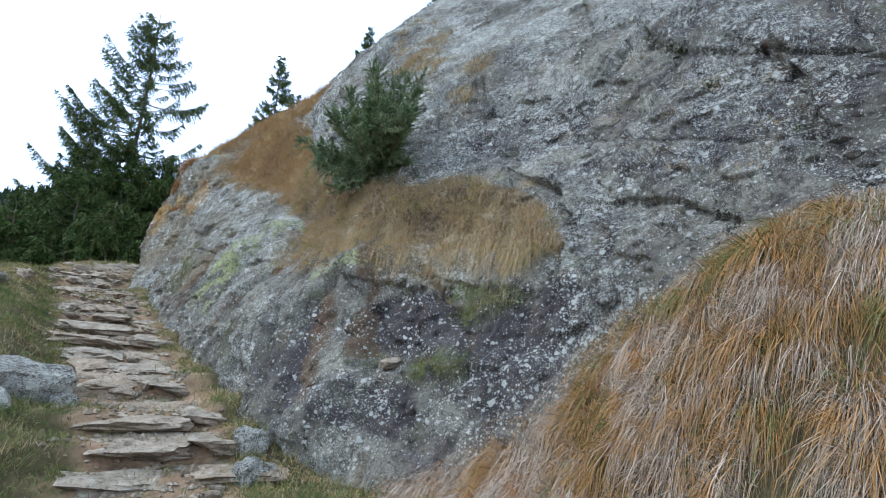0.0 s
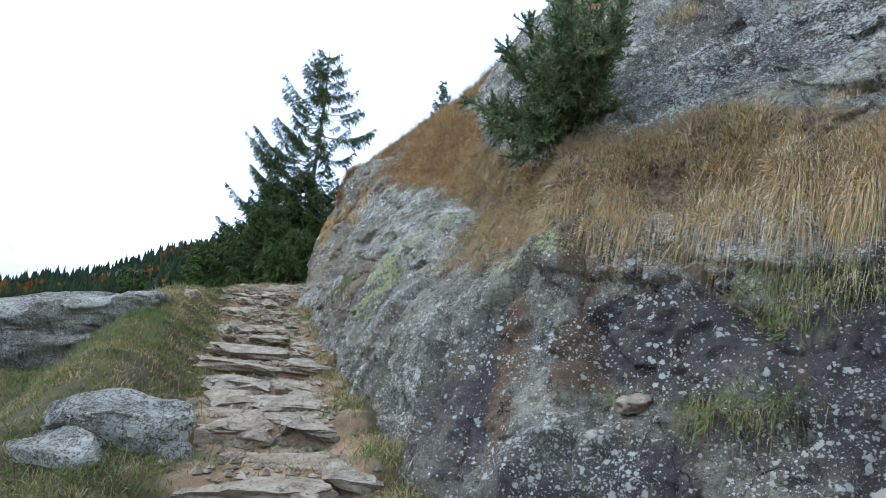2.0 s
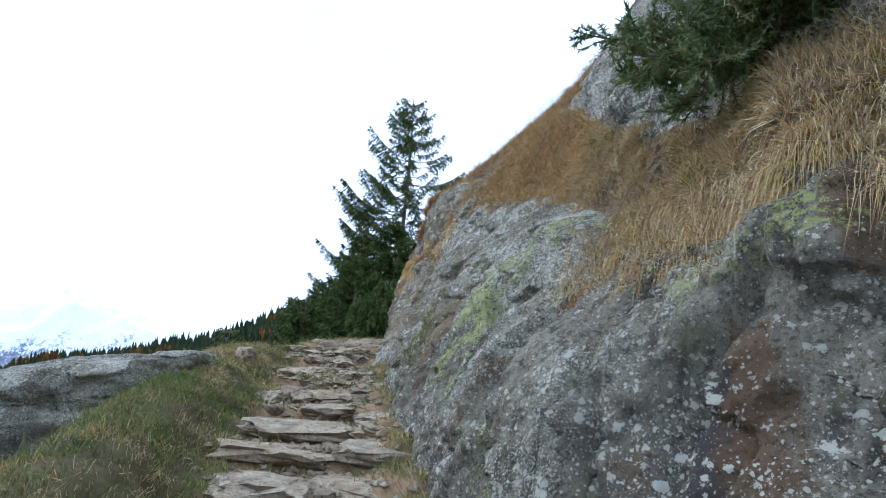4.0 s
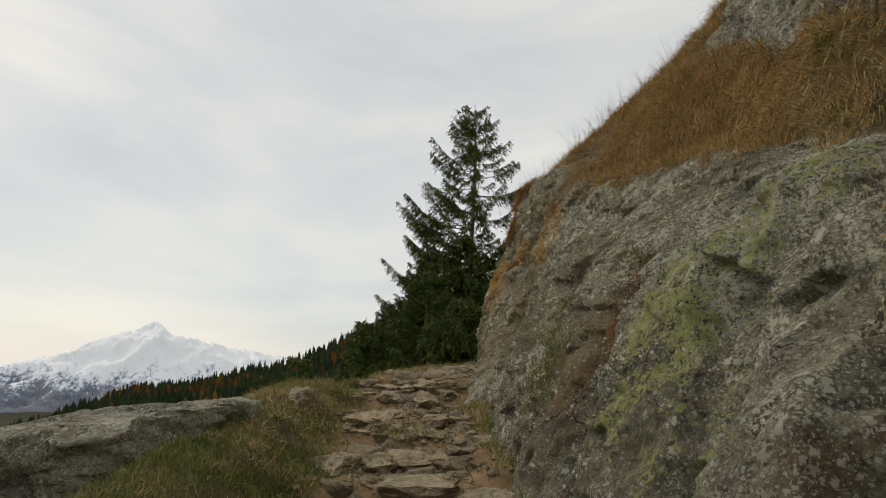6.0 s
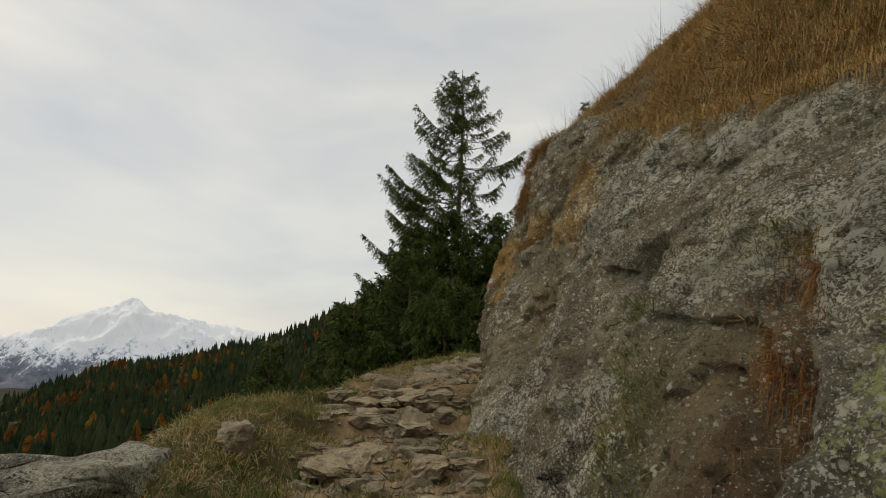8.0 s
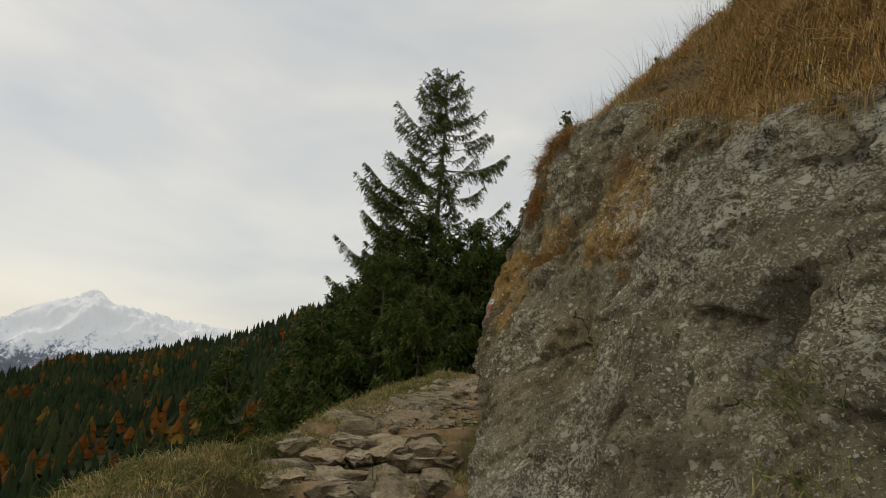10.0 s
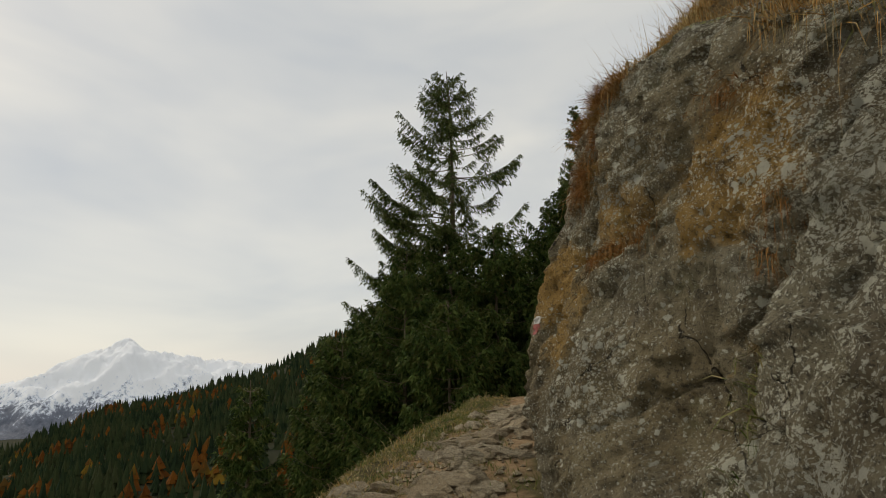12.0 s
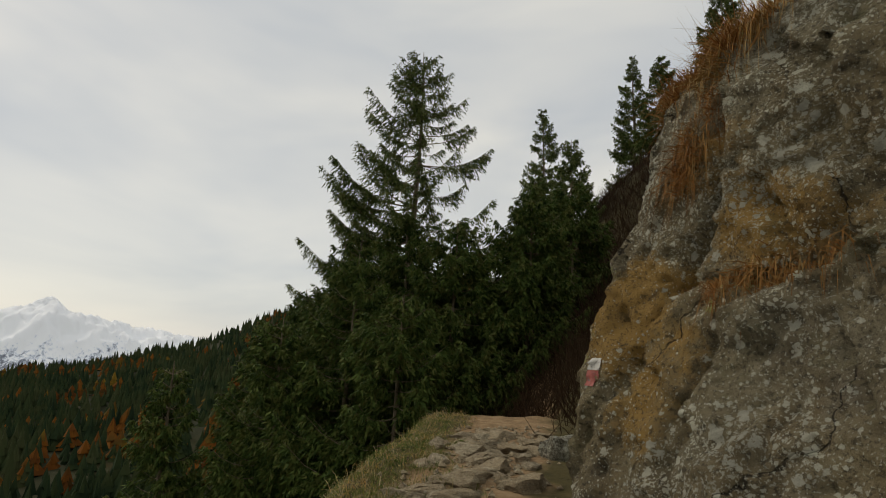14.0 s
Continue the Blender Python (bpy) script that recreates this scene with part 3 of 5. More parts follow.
def crag_v(u, z):
    """How far into the hill the face lies at u and height z (arrays of one shape)."""
    u, z = np.asarray(u, float), np.asarray(z, float)
    rows = spline(CRAG_U, CRAG_V, np.clip(u, -4, 9.8).ravel())
    zz = np.clip(z.ravel(), 0.3, 6.7)
    zs = np.array(CRAG_Z)
    j = np.clip(np.searchsorted(zs, zz) - 1, 0, len(zs) - 2)
    k = np.arange(len(zz))
    t = (zz - zs[j]) / (zs[j + 1] - zs[j])
    d = np.gradient(rows, zs, axis=1)
    h = zs[j + 1] - zs[j]
    v = (2 * t ** 3 - 3 * t ** 2 + 1) * rows[k, j] + (t ** 3 - 2 * t ** 2 + t) * h * d[k, j] + (3 * t ** 2 - 2 * t ** 3) * rows[k, j + 1] + (t ** 3 - t ** 2) * h * d[k, j + 1]
    v = v.reshape(u.shape) + np.where(z < 0.3, (z - 0.3) * 0.35, 0) + np.where(z > 6.7, (z - 6.7) * 0.9, 0)
    # a lip under the grassy ledge
    d = z - np.interp(u, LEDGE_U, LEDGE_Z) + 0.08 * fbm(u * 1.7, 0.5, 0.2, 3, 80)
    v = v + 0.13 * np.tanh(d / 0.07) * np.exp(-np.abs(d) / 0.40) * smooth(-0.3, 0.6, u)
    # broken facets at three sizes, the dip of the rock stretching them
    q, p = 0.82 * u - 0.57 * z, 0.57 * u + 0.82 * z
    v = v + 0.05 * fbm(u * 0.9, z * 0.9, 0.3, 3, 30, 0.5)
    calm = 1 - 0.65 * smooth(8.5, 9.1, u)
    v = v + calm * facets(q / 0.60, p / 1.9, 21, 0.060, 0.20)
    v = v + calm * facets(q / 0.21, p / 0.32, 22, 0.022, 0.10)
    v = v + facets(q / 0.07, p / 0.09, 23, 0.010, 0.055)
    v = v + 0.018 * fbm(u * 7, z * 7, 1.1, 4, 60, 0.65)
    # hollows where pieces have fallen out
    v = v + 0.04 * smooth(0.28, 0.62, noise3(u * 1.9 + 3, z * 2.4, 8.2, 66)) * calm
    wob = 0.030 * fbm(u * 5, z * 5, 9.9, 4, 70)
    for wide, deep, back, reach, line in BREAKS:
        best, side = np.full(u.shape, 99.0), np.ones(u.shape)
        for (u0, z0), (u1, z1) in zip(line, line[1:]):
            du, dz = u1 - u0, z1 - z0
            t = np.clip(((u - u0) * du + (z - z0) * dz) / (du * du + dz * dz), 0, 1)
            a, b = u - u0 - t * du, z - z0 - t * dz
            far = np.hypot(a, b)
            nearer = far < best
            best, side = np.where(nearer, far, best), np.where(nearer, np.sign(du * (z - z0) - dz * (u - u0)), side)
        off = best * side + wob
        v = v + deep * np.exp(-(off / wide) ** 2) * (0.75 + 0.5 * noise3(u * 6, z * 6, 2.2, 74)) + back * smooth(-0.02, 0.03, off) * np.exp(-np.maximum(off, 0) / reach) * smooth(reach * 2.2, reach * 0.8, best)
    return v


NOSE, RADIUS = 9.40, 0.33


def crag_place(s, z, proud=0.0):
    """A place on the face, s metres along its foot (past the nose it turns into the hill)."""
    s, z = np.asarray(s, float), np.asarray(z, float)
    v = crag_v(np.minimum(s, 9.8) + 0 * z, z) - proud
    # past the nose the grain of the face goes on with s itself
    more = np.maximum(s - 9.8, 0)
    v = v + 0.06 * fbm(more * 1.7 + 4, z * 1.3, 3.3, 4, 90) * smooth(0, 0.5, more)
    nose = NOSE - 0.38 * smooth(2.3, 1.3, z)
    run = np.maximum(s - nose, 0)
    ahead = RADIUS * (1 - np.exp(-run / RADIUS))
    u = np.minimum(s, nose) + ahead - 0.2 * np.maximum(run - 0.5, 0)
    w = v + (run - ahead)
    high = smooth(3.0, 4.3, z)
    z = np.maximum(z - high * 1.0 * np.maximum(run - 0.2, 0), np.minimum(z, 3.0))
    u = u - 0.5 * high * np.maximum(run - 0.2, 0)
    x, y = plan(u, w)
    return np.stack([x, y, z + 0 * s], -1)


cs = np.concatenate([np.arange(-8, -2.2, 0.09), np.arange(-2.2, 10.4, 0.019), np.arange(10.4, 16, 0.12)])
cz = np.concatenate([np.arange(-1.2, 0.2, 0.12), np.arange(0.2, 4.4, 0.019), np.arange(4.4, 8.6, 0.06)])
CS, CZ = np.meshgrid(cs, cz, indexing="ij")
face = crag_place(CS, CZ)
# the top runs back into the hill
back = face[:, -1:, :] + np.array([INTO.x * 9, INTO.y * 9, 0.6])
face = np.concatenate([face, back], 1)
crag = new("crag", mesh_of("crag", face.reshape(-1, 3), sheet_faces(len(cs), len(cz) + 1, True), STONE))


def blots(*spots):
    """Soft patches on the face: s, z, half width, half height and strength of each."""
    total = 0.0
    for a, b, wide, high, much in spots:
        total = np.maximum(total, much * np.exp(-(((CS - a) / wide) ** 2 + ((CZ - b) / high) ** 2) ** 1.5))
    return total


def trace(line, wide):
    """A soft stripe along a line on the face."""
    best = np.full(CS.shape, 9.0)
    for (u0, z0), (u1, z1) in zip(line, line[1:]):
        du, dz = u1 - u0, z1 - z0
        t = np.clip(((CS - u0) * du + (CZ - z0) * dz) / (du * du + dz * dz), 0, 1)
        best = np.minimum(best, np.hypot(CS - u0 - t * du, CZ - z0 - t * dz))
    return np.exp(-(best / wide) ** 2)


STAINS_AND_SHADE = {
    # dark rock patches; low blots and the trace also paint shade under proud rock
    "dark": np.maximum(blots((0.55, 1.32, 0.68, 0.36, 1.0), (1.0, 1.85, 0.36, 0.20, 0.55), (0.30, 0.60, 0.60, 0.30, 0.7), (-0.6, 1.3, 0.8, 0.8, 0.75), (-1.4, 4.0, 2.9, 2.6, 0.5), (0.9, 3.7, 1.4, 0.8, 0.6), (4.2, 4.6, 1.6, 1.0, 0.5)), 0.9 * trace([(1.55, 1.30), (1.42, 0.95), (1.10, 0.45)], 0.14)),
    "ochre": blots((7.95, 3.02, 0.40, 0.40, 1.0), (8.80, 3.02, 0.28, 0.22, 0.8), (9.35, 2.72, 0.30, 0.28, 0.9), (9.10, 2.45, 0.22, 0.35, 0.6), (9.0, 3.35, 0.3, 0.25, 0.5), (7.75, 2.2, 0.25, 0.5, 0.35)),
    "tan": blots((8.3, 2.0, 0.75, 0.70, 0.8), (8.3, 3.2, 0.8, 0.7, 0.8), (9.2, 2.6, 0.6, 0.9, 0.8), (5.5, 1.6, 0.35, 0.5, 0.7), (6.4, 2.1, 1.5, 1.5, 0.42)),
    "rust": np.maximum(np.maximum(trace([(1.44, 2.08), (1.22, 1.69), (1.15, 1.45), (0.98, 1.16), (0.8, 1.0)], 0.07), trace([(1.55, 1.45), (1.42, 1.20), (1.24, 0.9), (0.96, 0.6)], 0.11)), blots((5.15, 1.5, 0.30, 0.6, 0.8), (5.75, 1.5, 0.3, 0.35, 0.6), (3.0, 1.1, 0.2, 0.4, 0.6))),
    "yellow": blots((4.25, 1.75, 0.62, 0.70, 1.0), (3.95, 2.30, 0.55, 0.35, 0.9), (3.80, 1.25, 0.70, 0.45, 0.9), (1.85, 1.75, 0.36, 0.22, 0.85), (1.45, 1.90, 0.22, 0.16, 0.9), (2.35, 1.85, 0.25, 0.16, 0.7), (5.6, 2.75, 0.9, 0.35, 0.35), (8.9, 2.75, 0.12, 0.10, 0.8), (9.55, 2.80, 0.14, 0.4, 0.6), (8.6, 4.05, 0.35, 0.12, 0.8)),
    "bare": blots((0.9, 1.2, 2.2, 0.95, 0.62), (-0.5, 0.8, 1.0, 0.8, 0.6), (2.65, 1.15, 0.42, 0.50, 1.0), (1.75, 1.0, 0.35, 0.5, 0.6), (0.6, 1.35, 0.6, 0.32, 0.6), (8.3, 2.6, 1.0, 1.2, 0.5), (9.3, 2.3, 0.5, 1.0, 0.3), (5.45, 1.4, 0.35, 0.5, 0.9)),
}
share = (CZ - np.interp(CS, LEDGE_U, LEDGE_Z)) / np.maximum(np.interp(CS, UPPER_U, UPPER_Z) - np.interp(CS, LEDGE_U, LEDGE_Z), 0.05)
STAINS_AND_SHADE["earth"] = smooth(0.0, 0.12, share) * (1 - smooth(0.82, 1.0, share)) * smooth(-0.6, 0.2, CS) * (1 - smooth(9.5, 10.2, CS))
for which, much in STAINS_AND_SHADE.items():
    layer = crag.data.attributes.new(which, "FLOAT", "POINT")
    layer.data.foreach_set("value", np.concatenate([much, much[:, -1:] * 0], 1).astype(np.float32).ravel())
tagged(crag, "tall grey crag with pale lichen, clefts and ochre stains", "rock face", kind="structure")


# ---- grass ----
def blades(base, way, length, width, droop, curl=None, segments=2):
    """Many curved blades: base and first direction (n, 3), then lengths, widths and how far each falls over. Returns verts, faces."""
    n = len(base)
    way = way / np.linalg.norm(way, axis=1, keepdims=True)
    side = np.cross(way, RNG.normal(size=(n, 3)))
    side /= np.linalg.norm(side, axis=1, keepdims=True) + 1e-9
    down = np.array([0, 0, -1.0]) if curl is None else curl
    ring = []
    for i in range(segments + 1):
        t = i / segments
        p = base + length[:, None] * (way * t * (1 - 0.35 * droop[:, None] * t) + down * (droop[:, None] * t * t))
        w = (width * (1 - t) ** 0.7 * 0.5)[:, None]
        ring += [p - side * w, p + side * w]
    verts = np.stack(ring, 1).reshape(-1, 3)
    k = np.arange(n)[:, None] * (2 * segments + 2)
    faces = np.concatenate([k + np.array([[2 * i, 2 * i + 1, 2 * i + 3, 2 * i + 2]]) for i in range(segments)])
    return verts, faces


def stuff(name, sets, material, label, category):
    verts, faces, at = [], [], 0
    for v, f in sets:
        verts.append(v), faces.append(f + at)
        at += len(v)
    ob = new(name, mesh_of(name, np.concatenate(verts), np.concatenate(faces), material, False))
    return tagged(ob, label, category, kind="stuff")


def face_frame(s, z):
    p = crag_place(s, z)
    e = 0.05
    du = crag_place(s + e, z) - crag_place(s - e, z)
    dz = crag_place(s, z + e) - crag_place(s, z - e)
    n = np.cross(dz, du)
    n /= np.linalg.norm(n, axis=1, keepdims=True)
    return p, np.where((n @ np.array([INTO.x, INTO.y, 0]) > 0)[:, None], -n, n)


def crag_tufts(spots, per, lengths, width=0.006, spread=0.07, up=0.8, droop=(0.35, 0.9)):
    """Tufts rooted on the face at (s, z) spots."""
    s, z = np.repeat(spots[:, 0], per), np.repeat(spots[:, 1], per)
    s, z = s + RNG.normal(0, spread, len(s)), z + RNG.normal(0, spread * 0.6, len(s))
    p, n = face_frame(s, z)
    way = n * 0.55 + np.array([0, 0, up]) + RNG.normal(0, 0.38, p.shape)
    big = np.repeat(RNG.uniform(0.7, 1.25, len(spots)), per)
    length = RNG.uniform(*lengths, len(s)) * big
    return blades(p - n * 0.02, way, length, np.full(len(s), width) * RNG.uniform(0.6, 1.4, len(s)), RNG.uniform(*droop, len(s)))


def band(line, half, count, fray=0.5, gap=-0.1):
    """Tuft spots along a line of (s, z), fraying up and down."""
    line = np.array(line, float)
    t = RNG.uniform(0, len(line) - 1, count)
    i = np.minimum(t.astype(int), len(line) - 2)
    f = (t - i)[:, None]
    p = line[i] * (1 - f) + line[i + 1] * f
    p[:, 1] += RNG.normal(0, half * fray, count) + half * 0.0
    keep = noise3(p[:, 0] * 2.1, p[:, 1] * 3.2, 5, 99) > gap
    return p[keep]


def sward(lo, hi, count, under=0.0, over_=1.0, gap=-0.6):
    """Tuft spots on the ledge, between its lip and its upper edge."""
    u, f = RNG.uniform(lo, hi, count), RNG.uniform(under, over_, count)
    a, b = np.interp(u, LEDGE_U, LEDGE_Z), np.interp(u, UPPER_U, UPPER_Z)
    z = a + (b - a) * f
    keep = fbm(u * 1.9, z * 2.6, 5, 3, 99) > gap + 0.5 * np.abs(f - 0.4)
    return np.stack([u, z], 1)[keep]


ledge = [
    crag_tufts(sward(-0.5, 5.2, 2200, 0.0, 1.0, -0.55), 30, (0.13, 0.30), 0.0045, 0.05),
    crag_tufts(sward(-0.3, 3.8, 800, -0.06, 0.32, -0.30), 34, (0.20, 0.42), 0.0045, 0.045, 0.15, (0.8, 1.4)),
    crag_tufts(sward(0.0, 3.2, 150, -0.22, 0.05, 0.0), 34, (0.14, 0.32), 0.004, 0.05, 0.1, (0.9, 1.4)),
    crag_tufts(band([(2.1, 4.45), (2.5, 4.96), (3.9, 5.4), (4.2, 6.0), (5.3, 6.4)], 0.45, 260, 0.5, -0.1), 30, (0.14, 0.32)),
    crag_tufts(band([(-2, 3.4), (-0.5, 4.0), (0.8, 4.6), (2.2, 5.3)], 1.3, 70, 0.5, 0.15), 24, (0.10, 0.22)),
]
stuff("ledge_grass", ledge, LEDGE, "tawny autumn grass hanging over the ledges of the crag", "grass")
slope = [
    crag_tufts(sward(4.6, 9.4, 2000, 0.0, 1.0, -0.7), 36, (0.16, 0.38), 0.0045, 0.06, 0.7, (0.5, 1.1)),
    crag_tufts(sward(5.0, 9.4, 420, -0.05, 0.12, -0.2), 34, (0.18, 0.40), 0.0045, 0.05, 0.2, (0.8, 1.3)),
    crag_tufts(band([(7.2, 5.0), (8, 5.3), (9.3, 5.4)], 0.8, 500, 0.5, -0.4), 30, (0.22, 0.48), 0.006, 0.08, 0.7, (0.5, 1.1)),
    crag_tufts(band([(8.7, 4.15), (9.3, 3.95), (9.6, 3.85)], 0.05, 34, 0.5, -1), 14, (0.25, 0.55), 0.003, 0.06, 1.2, (0.1, 0.5)),
    crag_tufts(band([(6.5, 4.4), (8, 4.8), (9.2, 4.7)], 0.5, 110, 0.5, -1), 10, (0.35, 0.7), 0.003, 0.06, 1.2, (0.1, 0.5)),
]
stuff("slope_grass", slope, SLOPE, "long rust-orange grass on the slope over the crag", "grass")
rusty = [
    crag_tufts(band([(5.40, 2.25), (5.32, 2.05), (5.15, 1.80), (5.0, 1.6)], 0.12, 46, 0.5, -0.3), 30, (0.10, 0.24), 0.004, 0.05, 0.3, (0.7, 1.3)),
    crag_tufts(band([(8.9, 3.86), (9.3, 3.86), (9.8, 3.70)], 0.10, 90, 0.5, -0.5), 36, (0.16, 0.34), 0.005, 0.05),
    crag_tufts(band([(9.05, 3.7), (9.12, 3.45), (9.2, 3.25)], 0.07, 30, 0.5, -0.5), 32, (0.08, 0.24), 0.004, 0.05, 0.45, (0.5, 1.3)),
    crag_tufts(band([(8.50, 2.93), (8.75, 2.82), (9.0, 2.79)], 0.03, 30, 0.5, -0.8), 34, (0.10, 0.24), 0.004, 0.04, 0.5, (0.6, 1.2)),
    crag_tufts(band([(8.25, 3.48), (7.85, 3.36), (7.55, 3.20)], 0.06, 26, 0.5, -0.5), 30, (0.06, 0.19), 0.004, 0.05, 0.35, (0.6, 1.3)),
    crag_tufts(band([(7.66, 2.86), (7.64, 2.70), (7.7, 2.55)], 0.05, 10, 0.5, -0.8), 28, (0.06, 0.18), 0.004, 0.04, 0.3, (0.7, 1.3)),
    crag_tufts(band([(2.95, 1.65), (2.8, 1.95)], 0.06, 10, 0.5, -0.8), 26, (0.08, 0.18)),
    crag_tufts(band([(2.35, 1.95), (2.6, 1.80), (1.75, 1.75)], 0.06, 14, 0.5, -0.8), 26, (0.06, 0.16)),
]
stuff("rusty_grass", rusty, RUSTY, "rust-brown dead grass in the clefts of the crag", "grass")
mixed = [
    crag_tufts(band([(0.18, 1.66), (0.0, 1.60), (-0.15, 1.66), (-0.5, 1.8)], 0.16, 50, 0.5, -0.2), 34, (0.09, 0.22), 0.0045, 0.05, 0.5, (0.5, 1.2)),
    crag_tufts(band([(0.20, 1.02), (-0.05, 1.04), (-0.3, 1.06)], 0.10, 50, 0.5, -0.2), 34, (0.09, 0.20), 0.0045, 0.05, 0.6, (0.5, 1.1)),
    crag_tufts(band([(0.75, 0.95), (0.6, 0.98)], 0.04, 12, 0.5, -0.8), 22, (0.07, 0.16)),
    crag_tufts(band([(2.73, 1.05), (2.62, 0.85), (2.5, 0.65)], 0.06, 26, 0.5, -0.8), 26, (0.06, 0.14)),
    crag_tufts(band([(5.72, 1.75), (5.62, 1.5), (5.5, 1.25)], 0.08, 30, 0.5, -0.6), 26, (0.08, 0.2)),
    crag_tufts(band([(5.45, 2.2), (5.55, 2.3)], 0.05, 8, 0.5, -0.8), 26, (0.08, 0.18)),
    crag_tufts(band([(6.2, 2.02), (6.0, 1.9), (5.9, 1.75)], 0.07, 34, 0.5, -0.6), 26, (0.08, 0.2)),
    crag_tufts(band([(7.66, 2.15), (7.62, 1.95), (7.55, 1.75)], 0.07, 40, 0.5, -0.6), 28, (0.08, 0.22)),
]
stuff("cleft_grass", mixed, GREEN, "green and straw grass rooted in the crag's clefts", "grass")

moss = [
    crag_tufts(band([(0.9, 5.5), (0.3, 5.2), (-0.5, 4.5), (-0.66, 4.42)], 0.10, 60, 0.5, -0.1), 46, (0.03, 0.10), 0.007, 0.045, 0.6),
    crag_tufts(np.array([(-2.0, 3.25), (-1.6, 3.16), (-0.62, 2.35), (-1.83, 2.44), (-1.7, 4.12), (-0.54, 5.1), (-1.1, 3.9), (-0.2, 3.4), (-2.6, 3.8)]), 130, (0.03, 0.11), 0.007, 0.05, 0.6),
]
stuff("crag_moss", moss, MOSS, "dark green moss and cushion plants in cracks of the crag", "moss")


def turf(lo_u, hi_u, lo_v, hi_v, count, lengths, density, width=0.006, droop=(0.2, 0.8), lean=None, clump=28, spread=0.06):
    """Clumped blades on the ground where density(u, v) says so."""
    u, v = RNG.uniform(lo_u, hi_u, count), RNG.uniform(lo_v, hi_v, count)
    keep = RNG.uniform(0, 1, count) < density(u, v)
    u, v = u[keep], v[keep]
    big = RNG.uniform(0.6, 1.3, len(u))
    u, v, big = (np.repeat(a, clump) for a in (u, v, big))
    u, v = u + RNG.normal(0, spread, len(u)), v + RNG.normal(0, spread, len(u))
    x, y = plan(u, v)
    p = np.stack([x, y, ground_z(u, v) - 0.01], -1)
    way = np.array([0, 0, 1.0]) + RNG.normal(0, 0.45, p.shape)
    if lean is not None:
        way = way + np.array(lean)
    return blades(p, way, RNG.uniform(*lengths, len(u)) * big, width * RNG.uniform(0.6, 1.4, len(u)), RNG.uniform(*droop, len(u)))


def tussocks(spots, per, lengths, width=0.0055, lean=0.9, spread=0.06, droop=(0.5, 1.1)):
    """Tussocks at (u, v): blades spring from a tight root, part, and fall downhill."""
    root = np.repeat(spots, per, 0)
    n = len(root)
    a, r = RNG.uniform(0, 2 * np.pi, n), np.abs(RNG.normal(0, spread, n))
    u, v = root[:, 0] + r * np.cos(a), root[:, 1] + r * np.sin(a)
    x, y = plan(u, v)
    tilt = np.repeat(RNG.normal(0, 0.28, (len(spots), 2)), per, 0)
    out = ALONG_XY * (np.cos(a) * 0.55 + tilt[:, 0])[:, None] + INTO_XY * (np.sin(a) * 0.5 + tilt[:, 1] - lean)[:, None]
    way = np.concatenate([out, RNG.uniform(0.5, 1.2, (n, 1))], 1) + RNG.normal(0, 0.16, (n, 3))
    big = np.repeat(RNG.uniform(0.65, 1.25, len(spots)), per)
    p = np.stack([x, y, ground_z(u, v) - 0.02], -1)
    return blades(p, way, RNG.uniform(*lengths, n) * big, width * RNG.uniform(0.5, 1.5, n), RNG.uniform(*droop, n), None, 3)


ALONG_XY, INTO_XY = np.array([ALONG.x, ALONG.y]), np.array([INTO.x, INTO.y])
bu, bv = RNG.uniform(-5.0, 0.4, 1150), RNG.uniform(-0.35, 1.9, 1150)
bank = (bv > -0.2 + 0.55 * smooth(-1.6, 0.0, bu)) & (bu < 0.05)
spots = np.stack([bu, bv], 1)[bank]
stuff("bank_grass", [tussocks(spots[::2], 140, (0.30, 0.66), 0.0045, 0.6, 0.05, (0.7, 1.45)), tussocks(spots[1::2], 110, (0.16, 0.42), 0.004, 0.8, 0.05, (0.5, 1.3))], DRY, "long straw and orange grass drooping down a bank in tussocks", "grass")
stuff("bank_green_grass", [tussocks(spots[::9] + 0.05, 60, (0.14, 0.34), 0.005), tussocks(np.stack([RNG.uniform(-3.6, -0.7, 90), RNG.uniform(1.4, 1.95, 90)], 1), 70, (0.2, 0.4))], GREEN, "green grass showing between the straw tussocks of the bank", "grass")


def patch(u, v, scale=1.6, cut=0.0, seed=120):
    return np.clip(0.5 + fbm(u * scale, v * scale, 0.5, 3, seed) * 1.4 - cut, 0, 1)


beside = lambda u, v: np.where(np.abs(v + 1.1) > 0.55, 0.9, 0.10) * np.maximum(0.34, patch(u, v, 1.8, 0.05)) * (v < crag_v(u, ground_z(u, v)) + 0.1) * (v > np.interp(u, EDGE_U, EDGE_V) - 0.35)
stuff("trailside_grass", [
    turf(-1.5, 3.2, -4.4, 0.4, 4600, (0.08, 0.26), beside, 0.005, (0.3, 1.0), clump=24),
    turf(3.2, 9.0, -4.4, 0.0, 5600, (0.08, 0.26), beside, 0.0055, (0.3, 1.0), clump=24),
    turf(9.0, 17.0, -2.6, 1.2, 1800, (0.07, 0.2), beside, 0.006, clump=20),
], GREEN, "short green and yellow grass beside the stone trail", "grass")
ju = np.array([at for at, top in STEPS for _ in range(26)])
joint = np.stack([ju + RNG.uniform(-0.10, 0.02, len(ju)), RNG.uniform(-1.75, -0.55, len(ju))], 1)
stuff("step_tufts", [tussocks(joint, 30, (0.06, 0.15), 0.004, 0.0, 0.035, (0.3, 0.9))], GREEN, "small grass tufts in the joints of the steps", "grass")
straw = lambda u, v: beside(u, v) * patch(u + 7, v, 1.1, 0.25, 140)
